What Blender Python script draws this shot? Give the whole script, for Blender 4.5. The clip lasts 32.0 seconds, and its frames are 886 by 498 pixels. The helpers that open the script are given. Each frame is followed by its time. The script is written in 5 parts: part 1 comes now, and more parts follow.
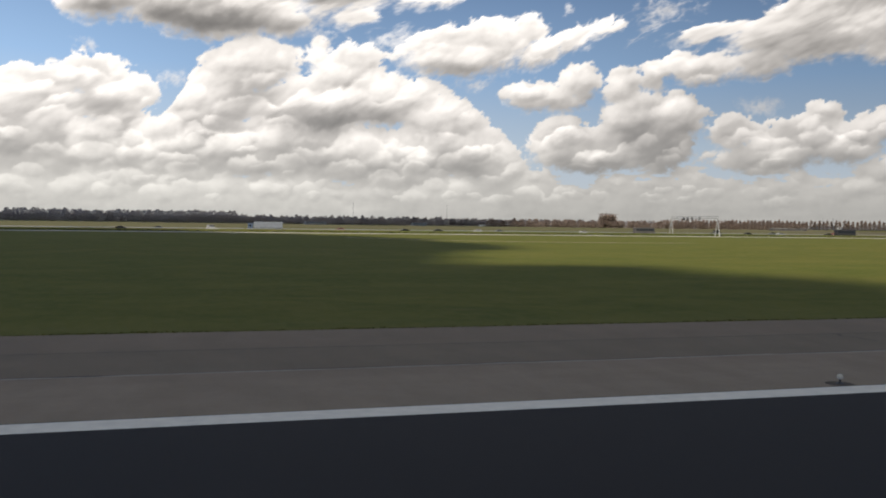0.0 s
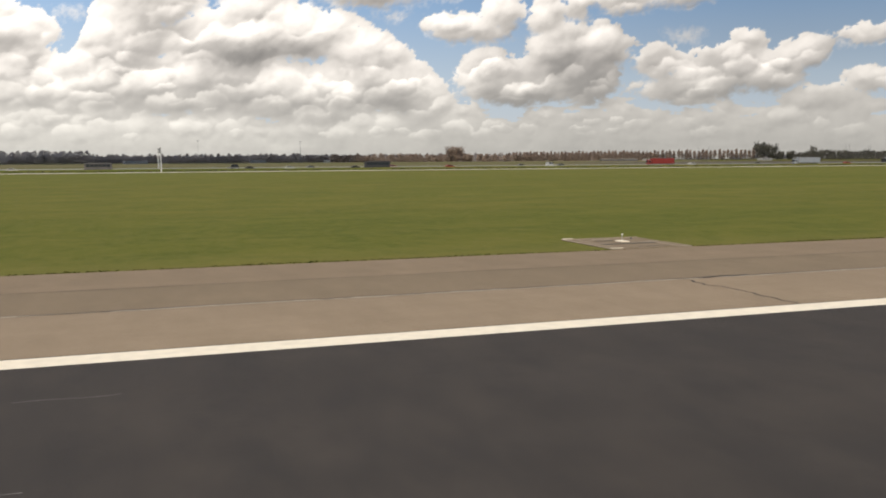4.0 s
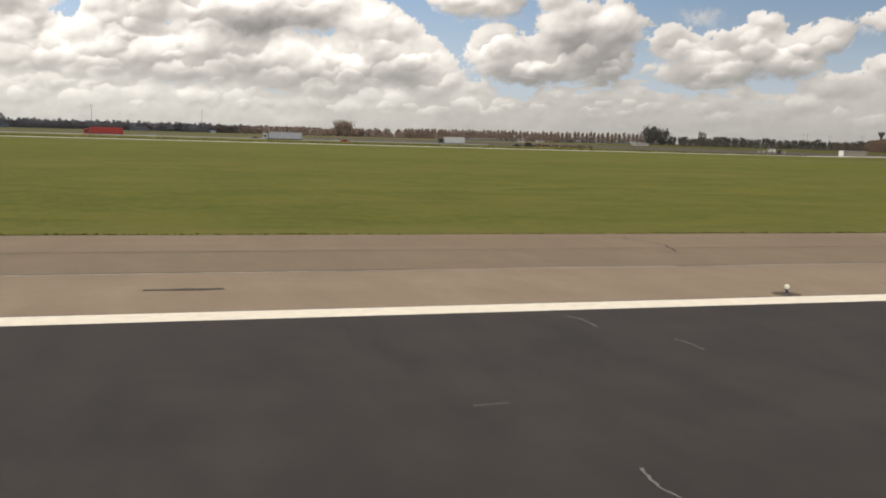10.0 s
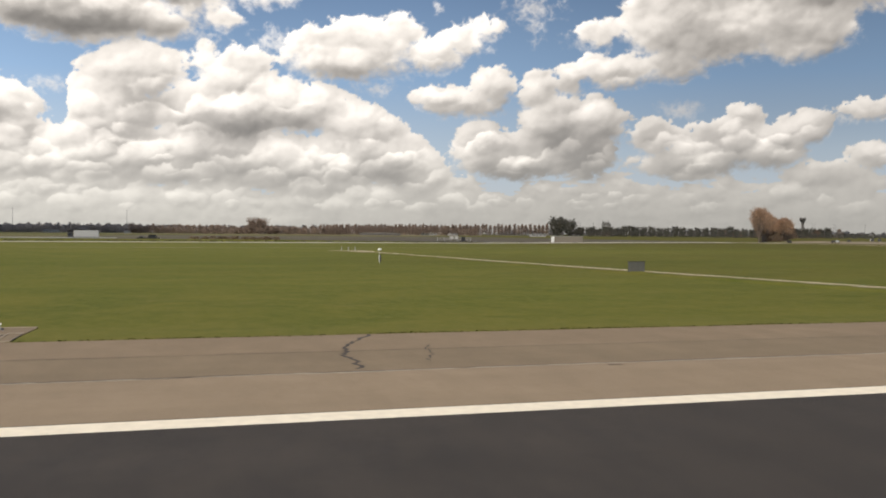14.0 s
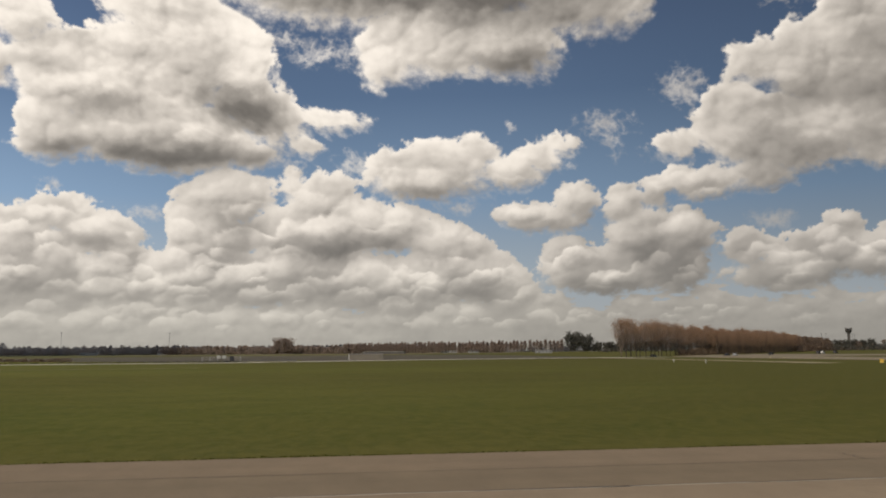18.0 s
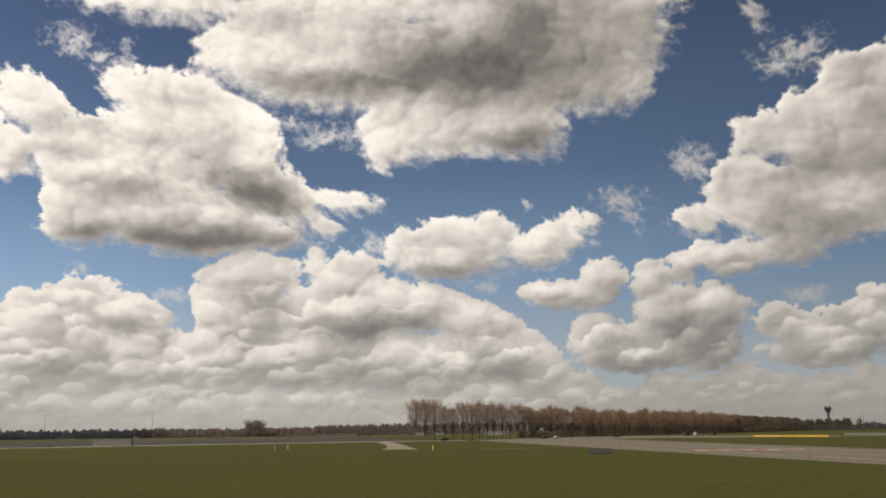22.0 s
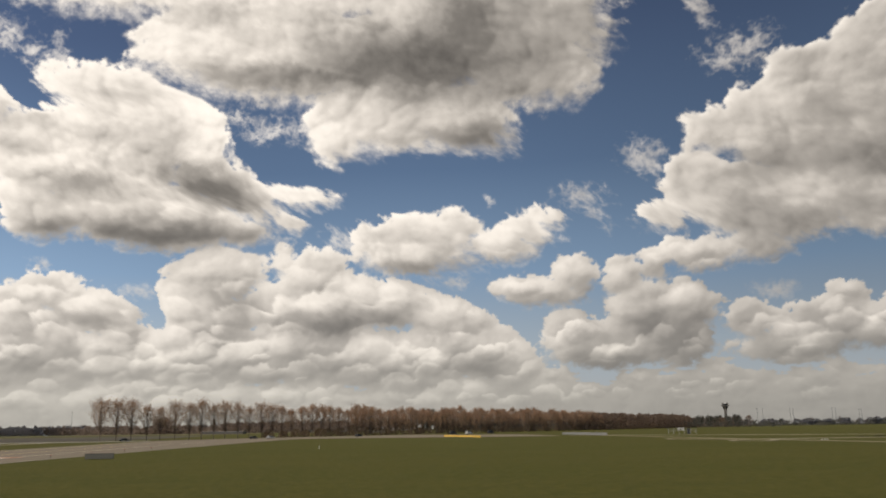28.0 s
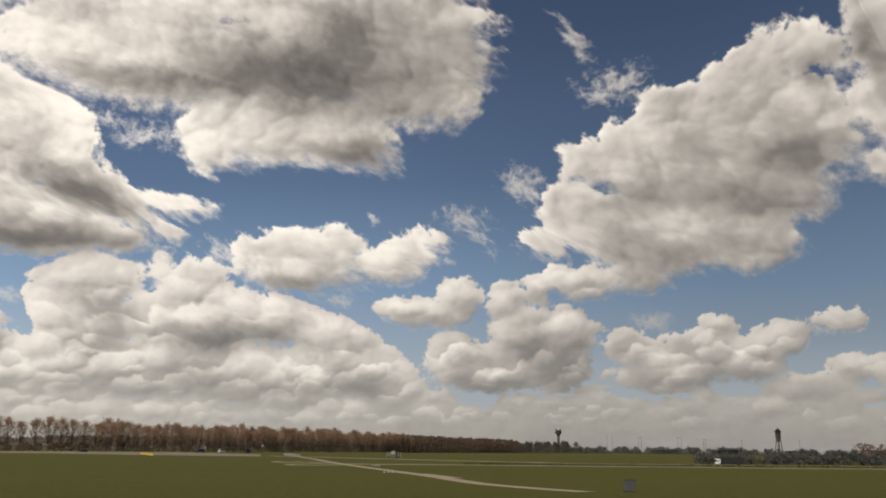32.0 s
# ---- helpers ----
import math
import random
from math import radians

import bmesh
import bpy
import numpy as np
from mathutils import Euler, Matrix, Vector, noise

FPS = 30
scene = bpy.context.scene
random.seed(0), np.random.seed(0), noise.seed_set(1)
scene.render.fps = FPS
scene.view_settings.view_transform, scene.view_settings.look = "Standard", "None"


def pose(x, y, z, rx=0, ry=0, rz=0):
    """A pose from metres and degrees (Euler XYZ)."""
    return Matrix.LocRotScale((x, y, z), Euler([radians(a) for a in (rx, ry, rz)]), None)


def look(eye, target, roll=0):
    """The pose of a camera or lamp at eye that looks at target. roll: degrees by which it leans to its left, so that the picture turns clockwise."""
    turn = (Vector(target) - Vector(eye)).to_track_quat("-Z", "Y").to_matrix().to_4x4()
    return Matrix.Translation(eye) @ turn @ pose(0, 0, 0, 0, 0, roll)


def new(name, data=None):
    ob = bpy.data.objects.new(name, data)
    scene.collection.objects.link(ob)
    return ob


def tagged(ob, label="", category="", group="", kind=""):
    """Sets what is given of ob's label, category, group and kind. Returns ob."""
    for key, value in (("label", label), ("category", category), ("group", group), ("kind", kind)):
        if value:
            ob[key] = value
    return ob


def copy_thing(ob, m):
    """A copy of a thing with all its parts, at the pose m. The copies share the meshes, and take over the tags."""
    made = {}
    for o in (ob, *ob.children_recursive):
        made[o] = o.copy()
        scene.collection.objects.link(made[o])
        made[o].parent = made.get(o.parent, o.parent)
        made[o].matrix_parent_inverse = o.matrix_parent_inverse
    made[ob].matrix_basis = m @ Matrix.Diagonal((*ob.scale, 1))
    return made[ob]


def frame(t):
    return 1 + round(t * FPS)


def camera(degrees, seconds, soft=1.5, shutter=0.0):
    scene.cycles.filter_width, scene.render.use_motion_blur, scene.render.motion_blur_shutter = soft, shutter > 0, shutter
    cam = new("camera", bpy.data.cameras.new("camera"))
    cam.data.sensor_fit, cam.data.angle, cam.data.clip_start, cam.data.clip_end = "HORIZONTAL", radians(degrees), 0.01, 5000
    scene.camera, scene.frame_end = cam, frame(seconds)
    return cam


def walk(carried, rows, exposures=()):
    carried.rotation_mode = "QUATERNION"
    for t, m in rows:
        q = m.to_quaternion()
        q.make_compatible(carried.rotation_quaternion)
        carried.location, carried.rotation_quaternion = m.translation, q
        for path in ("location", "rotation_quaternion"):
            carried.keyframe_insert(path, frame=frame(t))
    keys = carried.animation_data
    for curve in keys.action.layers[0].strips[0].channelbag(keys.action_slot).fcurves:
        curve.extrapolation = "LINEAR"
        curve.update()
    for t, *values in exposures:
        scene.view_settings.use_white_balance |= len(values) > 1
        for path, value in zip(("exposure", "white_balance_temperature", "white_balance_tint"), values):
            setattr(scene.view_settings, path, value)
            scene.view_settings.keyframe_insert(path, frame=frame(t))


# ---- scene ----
# x runs along the runway in the direction of travel, y away from it, z up
cam = camera(52.78, 32.0, soft=1.9)
UNIT = 0.635            # metres in one unit of the plan below
# seconds, x, z, yaw, pitch, roll
ROWS = [
    (0, 93.36, 4.40, -16.08, -1.62, -0.73),
    (0.5, 124.33, 4.41, -17.17, -1.56, -0.97),
    (1, 154.72, 4.44, -17.96, -2.48, -0.94),
    (1.5, 184.64, 4.37, -18.19, -3.53, -0.86),
    (2, 214.14, 4.32, -19.02, -4.47, -0.30),
    (2.5, 243.27, 4.31, -19.87, -5.37, 0.06),
    (4.5, 356.24, 4.19, -18.22, -5.93, 0.22),
    (5, 383.45, 4.20, -17.09, -6.44, -0.53),
    (5.5, 410.31, 4.13, -16.28, -6.51, -1.26),
    (6, 436.97, 4.11, -15.98, -6.51, -1.26),
    (6.5, 463.44, 4.08, -15.47, -6.73, -1.44),
    (7, 489.55, 3.99, -14.87, -6.78, -1.45),
    (7.5, 515.11, 4.06, -14.80, -6.61, -1.32),
    (8, 539.96, 4.03, -15.29, -6.65, -1.55),
    (8.5, 564.23, 4.04, -15.72, -6.89, -1.57),
    (9, 588.10, 4.10, -16.12, -6.96, -1.64),
    (9.5, 611.56, 4.11, -16.22, -6.86, -1.50),
    (10, 634.84, 4.12, -16.25, -7.14, -1.64),
    (10.5, 657.94, 4.12, -16.46, -7.38, -1.65),
    (11, 680.80, 4.14, -16.75, -7.69, -1.76),
    (11.5, 703.37, 4.14, -17.12, -7.70, -1.82),
    (12, 725.56, 4.18, -17.30, -7.73, -1.60),
    (12.5, 747.33, 4.15, -17.57, -7.70, -1.90),
    (13, 768.71, 4.15, -17.57, -7.02, -1.71),
    (13.5, 789.76, 4.19, -16.81, -4.38, -1.15),
    (14, 810.47, 4.21, -15.74, -1.02, -0.43),
    (14.5, 830.87, 4.19, -14.69, 0.55, -0.03),
    (15, 850.91, 4.17, -13.04, 2.51, 0.47),
    (15.5, 870.56, 4.19, -11.27, 4.29, 0.94),
    (17.5, 944.95, 4.12, -8.56, 7.77, 0.99),
    (18, 962.60, 4.14, -8.88, 6.50, 0.43),
    (18.5, 979.89, 4.15, -9.53, 4.52, -0.42),
    (19, 996.86, 4.17, -9.63, 4.42, -2.23),
    (19.5, 1013.51, 4.13, -8.55, 5.52, -1.94),
    (20, 1029.91, 4.14, -6.23, 7.07, -0.07),
    (20.5, 1046.16, 4.12, -6.27, 9.88, 0.62),
    (21, 1062.20, 4.11, -6.53, 11.21, 0.92),
    (21.5, 1077.83, 4.11, -6.16, 11.34, 0.79),
    (22, 1092.81, 4.11, -6.02, 11.60, 0.71),
    (22.5, 1107.01, 4.11, -6.02, 11.68, 0.73),
    (23, 1120.46, 4.11, -6.07, 11.61, 0.65),
    (23.5, 1133.28, 4.11, -6.13, 11.54, 0.68),
    (24, 1145.60, 4.11, -6.21, 11.49, 0.72),
    (24.5, 1157.54, 4.11, -6.31, 11.44, 0.77),
    (25, 1169.26, 4.11, -6.45, 11.42, 0.73),
    (25.5, 1180.90, 4.11, -6.60, 11.45, 0.61),
    (27.5, 1227.19, 4.11, -6.55, 11.24, 0.75),
    (28, 1238.40, 4.12, -6.58, 11.34, 0.79),
    (28.5, 1249.44, 4.12, -6.75, 11.40, 0.83),
    (29, 1260.31, 4.12, -7.04, 11.52, 0.89),
    (29.5, 1271.03, 4.12, -7.60, 11.63, 0.95),
    (30, 1281.65, 4.12, -8.47, 11.77, 0.98),
    (30.5, 1292.14, 4.13, -9.49, 11.93, 1.02),
    (31, 1302.43, 4.15, -10.63, 12.10, 0.95),
    (31.5, 1312.46, 4.14, -12.04, 12.29, 0.19),
    (32, 1322.26, 4.12, -13.53, 12.62, -0.72),
]
EXPOSURES = [(0.0, -0.34, 6800, 12), (1.0, -0.36, 6800, 12), (2.2, -0.28, 7000, 12), (5.0, -0.24, 7000, 12), (13.0, -0.23, 7000, 12), (14.5, -0.42, 7000, 12), (17.5, -0.88, 7250, 12), (18.3, -0.84, 7250, 12), (19.0, -0.64, 7250, 12), (20.0, -0.68, 7250, 12), (21.0, -0.86, 7200, 12), (22.0, -0.80, 7150, 12), (24.0, -0.90, 7050, 12), (25.0, -0.80, 7100, 12), (28.0, -0.76, 7200, 12), (32.0, -0.78, 7200, 12)]
walk(cam, [(t, pose(x * UNIT, 0, z * UNIT, 90 + pitch, roll, yaw)) for t, x, z, yaw, pitch, roll in ROWS], EXPOSURES)

# ---- world and sun ----
SUN_TO = Vector((-0.45, -0.55, 0.72)).normalized()      # the way to the sun
world = bpy.data.worlds.new("world")
scene.world = world
world.use_nodes = True
wn = world.node_tree.nodes
sky = wn.new("ShaderNodeTexSky")
sky.sky_type, sky.sun_disc = "NISHITA", False
sky.sun_elevation = math.asin(SUN_TO.z)
sky.sun_rotation = math.atan2(SUN_TO.x, SUN_TO.y)
wn["Background"].inputs["Strength"].default_value = 0.14
world.node_tree.links.new(sky.outputs[0], wn["Background"].inputs["Color"])
sun = new("sun", bpy.data.lights.new("sun", "SUN"))
sun.data.energy, sun.data.angle, sun.data.color = 5.0, radians(0.53), (1.0, 0.94, 0.84)
sun.matrix_world = look(SUN_TO * 3000 + Vector((450, 0, 0)), (450, 0, 0))


# ---- materials ----
class Mat:
    """A small builder of node materials."""

    def __init__(self, name):
        self.m = bpy.data.materials.new(name)
        self.m.use_nodes = True
        self.n, self.l = self.m.node_tree.nodes, self.m.node_tree.links
        self.bsdf = self.n["Principled BSDF"]
        self.geo = None

    def put(self, socket, value):
        if isinstance(value, bpy.types.NodeSocket):
            self.l.new(value, socket)
        elif isinstance(value, (tuple, list)) and len(value) == 3 and socket.type == "RGBA":
            socket.default_value = (*value, 1)
        else:
            socket.default_value = value

    def pos(self, scale=(1, 1, 1)):
        if self.geo is None:
            self.geo = self.n.new("ShaderNodeNewGeometry")
        mp = self.n.new("ShaderNodeMapping")
        self.put(mp.inputs["Vector"], self.geo.outputs["Position"])
        mp.inputs["Scale"].default_value = tuple(c / UNIT for c in scale)
        return mp.outputs[0]

    def noise(self, scale, detail=4, rough=0.55, stretch=(1, 1, 1), distort=0.0):
        t = self.n.new("ShaderNodeTexNoise")
        self.put(t.inputs["Vector"], self.pos(stretch))
        t.inputs["Scale"].default_value, t.inputs["Detail"].default_value = scale, detail
        t.inputs["Roughness"].default_value, t.inputs["Distortion"].default_value = rough, distort
        return t.outputs["Fac"]

    def ramp(self, fac, *stops):
        r = self.n.new("ShaderNodeValToRGB")
        e = r.color_ramp.elements
        while len(e) < len(stops):
            e.new(0.5)
        for el, (at, c) in zip(e, stops):
            el.position, el.color = at, (*c, 1) if isinstance(c, (tuple, list)) else (c, c, c, 1)
        self.put(r.inputs[0], fac)
        return r.outputs[0]

    def mix(self, fac, a, b, how="MIX"):
        x = self.n.new("ShaderNodeMix")
        x.data_type, x.blend_type = "RGBA", how
        self.put(x.inputs[0], fac)
        self.put(x.inputs[6], a)
        self.put(x.inputs[7], b)
        return x.outputs[2]

    def math(self, how, a, b=0.0):
        x = self.n.new("ShaderNodeMath")
        x.operation = how
        self.put(x.inputs[0], a)
        self.put(x.inputs[1], b)
        return x.outputs[0]

    def random(self):
        return self.n.new("ShaderNodeObjectInfo").outputs["Random"]

    def island(self):
        return self.n.new("ShaderNodeNewGeometry").outputs["Random Per Island"]

    def attr(self, name):
        a = self.n.new("ShaderNodeAttribute")
        a.attribute_name = name
        return a.outputs["Fac"]

    def bump(self, height, strength=0.3, distance=0.02):
        b = self.n.new("ShaderNodeBump")
        b.inputs["Strength"].default_value, b.inputs["Distance"].default_value = strength, distance
        self.put(b.inputs["Height"], height)
        self.l.new(b.outputs[0], self.bsdf.inputs["Normal"])

    def done(self, color, rough=0.8, metal=0.0, spec=0.3):
        self.put(self.bsdf.inputs["Base Color"], color)
        self.put(self.bsdf.inputs["Roughness"], rough)
        self.put(self.bsdf.inputs["Metallic"], metal)
        self.put(self.bsdf.inputs["Specular IOR Level"], spec)
        return self.m


def painted(name, color, rough=0.6, metal=0.0, wear=0.25, scale=6.0):
    """Paint, metal or plastic with uneven dirt."""
    k = Mat(name)
    dark = tuple(c * (1 - wear) for c in color)
    return k.done(k.mix(k.ramp(k.noise(scale, 5), (0.35, 0.0), (0.75, 1.0)), color, dark), rough, metal)


def make_grass():
    k = Mat("grass")
    lane = k.ramp(k.noise(0.075, 2, 0.4, stretch=(0.012, 1, 1)), (0.42, 0.0), (0.58, 1.0))            # mown lanes along the runway
    wide = k.ramp(k.noise(0.02, 4, 0.6, stretch=(0.25, 1, 1), distort=0.5), (0.36, 0.0), (0.66, 1.0))
    patch = k.ramp(k.noise(0.22, 6, 0.66, stretch=(0.5, 0.7, 1), distort=0.9), (0.40, 0.0), (0.62, 1.0))
    tuft = k.ramp(k.noise(1.2, 8, 0.8, stretch=(1, 0.5, 1)), (0.42, 0.0), (0.60, 1.0))
    straw = k.ramp(k.noise(0.5, 7, 0.75, stretch=(0.35, 0.8, 1), distort=0.6), (0.57, 0.0), (0.72, 1.0))
    c = k.mix(wide, (0.088, 0.104, 0.015), (0.132, 0.122, 0.026))
    c = k.mix(k.math("MULTIPLY", lane, 0.40), c, (0.148, 0.138, 0.030))
    c = k.mix(k.math("MULTIPLY", patch, 0.68), c, (0.056, 0.083, 0.011))
    c = k.mix(k.math("MULTIPLY", tuft, 0.55), c, (0.150, 0.138, 0.034))
    c = k.mix(k.math("MULTIPLY", straw, 0.45), c, (0.185, 0.150, 0.060))
    sep = k.n.new("ShaderNodeSeparateXYZ")
    k.put(sep.inputs[0], k.pos())
    verge = k.ramp(k.math("ADD", k.math("MULTIPLY", sep.outputs["Y"], 0.02), k.math("MULTIPLY", k.noise(0.35, 4, 0.6, stretch=(0.2, 1, 1)), 0.16)), (0.80, 1.0), (0.93, 0.0))      # paler, trodden turf beside the asphalt
    c = k.mix(k.math("MULTIPLY", verge, 0.35), c, (0.160, 0.142, 0.045))
    dry_shaded = k.ramp(k.math("ADD", k.math("MULTIPLY", sep.outputs["X"], 0.0005), k.math("MULTIPLY", k.noise(0.012, 4), 0.16)), (0.49, 0.0), (0.60, 1.0))      # drier, browner turf further along, its colour also darkened for cloud shade
    c = k.mix(k.math("MULTIPLY", dry_shaded, 0.72), c, k.mix(tuft, (0.052, 0.051, 0.010), (0.084, 0.074, 0.018)))
    k.bump(k.noise(9, 4, 0.7), 0.6, 0.06)
    return k.done(c, 0.95, spec=0.1)


def make_asphalt(name, base, warm, streak=0.3, rubber=None):
    k = Mat(name)
    fine = k.noise(55, 3, 0.7)
    blotch = k.ramp(k.noise(0.8, 6, 0.65, stretch=(0.8, 0.35, 1)), (0.34, 0.0), (0.66, 1.0))
    band = k.ramp(k.noise(0.5, 4, 0.6, stretch=(0.01, 1, 1)), (0.35, 0.0), (0.7, 1.0))
    c = k.mix(blotch, base, warm)
    c = k.mix(k.math("MULTIPLY", k.ramp(k.noise(0.11, 5, 0.6), (0.4, 0.0), (0.62, 1.0)), 0.45), c, tuple(v * 0.72 for v in warm))
    c = k.mix(k.math("MULTIPLY", band, streak), c, tuple(v * 0.6 for v in base))
    c = k.mix(k.math("MULTIPLY", k.ramp(fine, (0.35, 0.0), (0.7, 1.0)), 0.35), c, tuple(v * 1.5 for v in warm))
    if rubber:
        # the touchdown zone, black with tyre rubber, wearing thin between two places along the runway
        xyz = k.n.new("ShaderNodeSeparateXYZ")
        k.put(xyz.inputs[0], k.pos())
        worn = k.math("DIVIDE", k.math("SUBTRACT", xyz.outputs[0], rubber[0]), rubber[1] - rubber[0])
        c = k.mix(k.ramp(worn, (0.0, 0.85), (0.5, 0.35), (1.0, 0.0)), c, (0.013, 0.013, 0.014))
    k.bump(fine, 0.5, 0.01)
    return k.done(c, 0.88, spec=0.25)


M_GRASS = make_grass()
M_RUNWAY = make_asphalt("runway_asphalt", (0.029, 0.0265, 0.025), (0.051, 0.0435, 0.037), 0.2, (150, 270))
M_SHOULDER = make_asphalt("shoulder_asphalt", (0.205, 0.157, 0.104), (0.268, 0.206, 0.140), 0.25)
M_OUTER = make_asphalt("outer_shoulder_asphalt", (0.157, 0.121, 0.079), (0.204, 0.157, 0.103), 0.25)
M_EDGE = make_asphalt("verge_asphalt", (0.175, 0.132, 0.086), (0.223, 0.169, 0.112), 0.25)
M_TAXI = make_asphalt("taxiway_asphalt", (0.166, 0.136, 0.096), (0.216, 0.178, 0.126), 0.25)
M_PAINT = painted("white_paint", (0.78, 0.71, 0.57), 0.7, 0, 0.16, 3.0)


def make_sky():
    """Glowing far backdrop: blue air with cumulus clouds, from the mesh's own cloud cover."""
    k = Mat("sky_and_clouds")
    cover, shade, high = k.attr("cover"), k.attr("shade"), k.attr("height")
    place = k.n.new("ShaderNodeAttribute")
    place.attribute_name = "place"
    t = k.n.new("ShaderNodeTexNoise")
    k.put(t.inputs["Vector"], place.outputs["Vector"])
    t.inputs["Scale"].default_value, t.inputs["Detail"].default_value, t.inputs["Roughness"].default_value = 1.6, 6, 0.62
    grain = k.math("SUBTRACT", t.outputs["Fac"], 0.5)
    shade = k.math("ADD", shade, k.math("MULTIPLY", grain, 0.10))
    rim = k.math("MULTIPLY", cover, k.math("SUBTRACT", 1.0, cover))
    cover = k.math("MINIMUM", k.math("MAXIMUM", k.math("ADD", cover, k.math("MULTIPLY", k.math("MULTIPLY", rim, 2.5), grain)), 0.0), 1.0)
    air = k.ramp(high, (0.0, (0.56, 0.60, 0.62)), (0.16, (0.46, 0.59, 0.73)), (0.30, (0.275, 0.445, 0.69)), (0.5, (0.140, 0.245, 0.44)), (0.75, (0.088, 0.150, 0.300)), (1.0, (0.060, 0.103, 0.215)))
    dim = k.ramp(k.attr("side"), (0.0, 1.0), (0.35, 0.75), (1.0, 0.54))
    air = k.mix(1.0, air, (1.42, 1.42, 1.42), "MULTIPLY")
    air = k.mix(1.0, air, dim, "MULTIPLY")
    cloud = k.ramp(shade, (0.0, (0.17, 0.166, 0.163)), (0.3, (0.315, 0.307, 0.298)), (0.6, (0.62, 0.605, 0.585)), (0.85, (1.08, 1.056, 1.022)), (1.0, (1.60, 1.57, 1.52)))
    e = k.n.new("ShaderNodeEmission")
    e.inputs["Strength"].default_value = 1.12
    cloud = k.mix(1.0, cloud, k.ramp(high, (0.0, (0.95, 0.985, 0.955)), (0.18, (1.0, 1.0, 1.0))), "MULTIPLY")
    veil = k.ramp(high, (0.0, 0.32), (0.16, 0.22), (0.34, 0.09), (0.5, 0.0))
    cloud = k.mix(veil, cloud, (0.62, 0.64, 0.655))
    k.put(e.inputs["Color"], k.mix(cover, air, cloud))
    k.l.new(e.outputs[0], k.n["Material Output"].inputs["Surface"])
    return k.m


M_SKY = make_sky()


# ---- mesh helpers ----
def mesh_of(name, verts, faces, material=None, smooth=False):
    me = bpy.data.meshes.new(name)
    me.from_pydata([tuple(v) for v in verts], [], [tuple(f) for f in faces])
    if smooth:
        me.polygons.foreach_set("use_smooth", [True] * len(me.polygons))
    if material:
        me.materials.append(material)
    me.update()
    return me


def plan(ob):
    """Lays a top-level object that was built in units of the plan into the world."""
    ob.location = ob.location * UNIT
    ob.scale = (UNIT, UNIT, UNIT)
    return ob


def part(name, bm, material, parent=None, label=""):
    """Links a bmesh (or mesh) as one object, under a thing if given."""
    if isinstance(bm, bmesh.types.BMesh):
        me = bpy.data.meshes.new(name)
        bm.to_mesh(me)
        bm.free()
        if material:
            me.materials.append(material)
    else:
        me = bm
    ob = new(name, me)
    if parent:
        ob.parent = parent
    if label:
        tagged(ob, label)
    return ob


def thing(name, x, y, z=0.0, turn=0.0, **tags):
    """An Empty at a thing's base."""
    ob = new(name)
    ob.matrix_basis = pose(x, y, z, 0, 0, turn)
    return tagged(plan(ob), **tags)


def box(bm, x0, x1, y0, y1, z0, z1, bevel=0.0):
    r = bmesh.ops.create_cube(bm, size=1.0, matrix=Matrix.LocRotScale(((x0 + x1) / 2, (y0 + y1) / 2, (z0 + z1) / 2), None, (x1 - x0, y1 - y0, z1 - z0)))
    if bevel:
        es = list({e for v in r["verts"] for e in v.link_edges})
        bmesh.ops.bevel(bm, geom=es, offset=bevel, segments=1, affect="EDGES")
    return bm


def boxed(*a, bevel=0.0):
    return box(bmesh.new(), *a, bevel=bevel)


def cyl(bm, r0, r1, z0, z1, sides=12, x=0.0, y=0.0):
    bmesh.ops.create_cone(bm, cap_ends=True, segments=sides, radius1=r0, radius2=r1, depth=z1 - z0, matrix=Matrix.Translation((x, y, (z0 + z1) / 2)))
    return bm


def sheet(name, xs, ys, z, material, depth=0.25, cell=60.0, **tags):
    """A level slab, cut into cells along x, with its edge going down into the ground."""
    n = max(1, round((xs[1] - xs[0]) / cell))
    v, f = [], []
    for i in range(n + 1):
        x = xs[0] + (xs[1] - xs[0]) * i / n
        v += [(x, ys[0], z), (x, ys[1], z), (x, ys[0], z - depth), (x, ys[1], z - depth)]
    for i in range(n):
        a, b = 4 * i, 4 * i + 4
        f += [(a, b, b + 1, a + 1), (a + 2, b + 2, b, a), (a + 1, b + 1, b + 3, a + 3)]
    f += [(0, 1, 3, 2), (4 * n, 4 * n + 2, 4 * n + 3, 4 * n + 1)]
    return tagged(plan(new(name, mesh_of(name, v, f, material))), kind="structure", **tags)


# ---- noise on arrays ----
def hash2(ix, iy, seed):
    h = (ix.astype(np.int64) * 374761393 + iy.astype(np.int64) * 668265263 + seed * 974711) & 0xFFFFFFFF
    h = ((h ^ (h >> 13)) * 1274126177) & 0xFFFFFFFF
    return ((h ^ (h >> 16)) & 0xFFFF) / 65535.0


def perlin(x, y, seed):
    """Gradient noise, about 0 to 1."""
    ix, iy = np.floor(x), np.floor(y)
    fx, fy = x - ix, y - iy
    ux, uy = fx * fx * fx * (fx * (6 * fx - 15) + 10), fy * fy * fy * (fy * (6 * fy - 15) + 10)

    def corner(i, j):
        turn = 2 * np.pi * hash2(ix + i, iy + j, seed)
        return np.cos(turn) * (fx - i) + np.sin(turn) * (fy - j)

    low = corner(0, 0) * (1 - ux) + corner(1, 0) * ux
    high = corner(0, 1) * (1 - ux) + corner(1, 1) * ux
    return 0.5 + 0.75 * (low * (1 - uy) + high * uy)


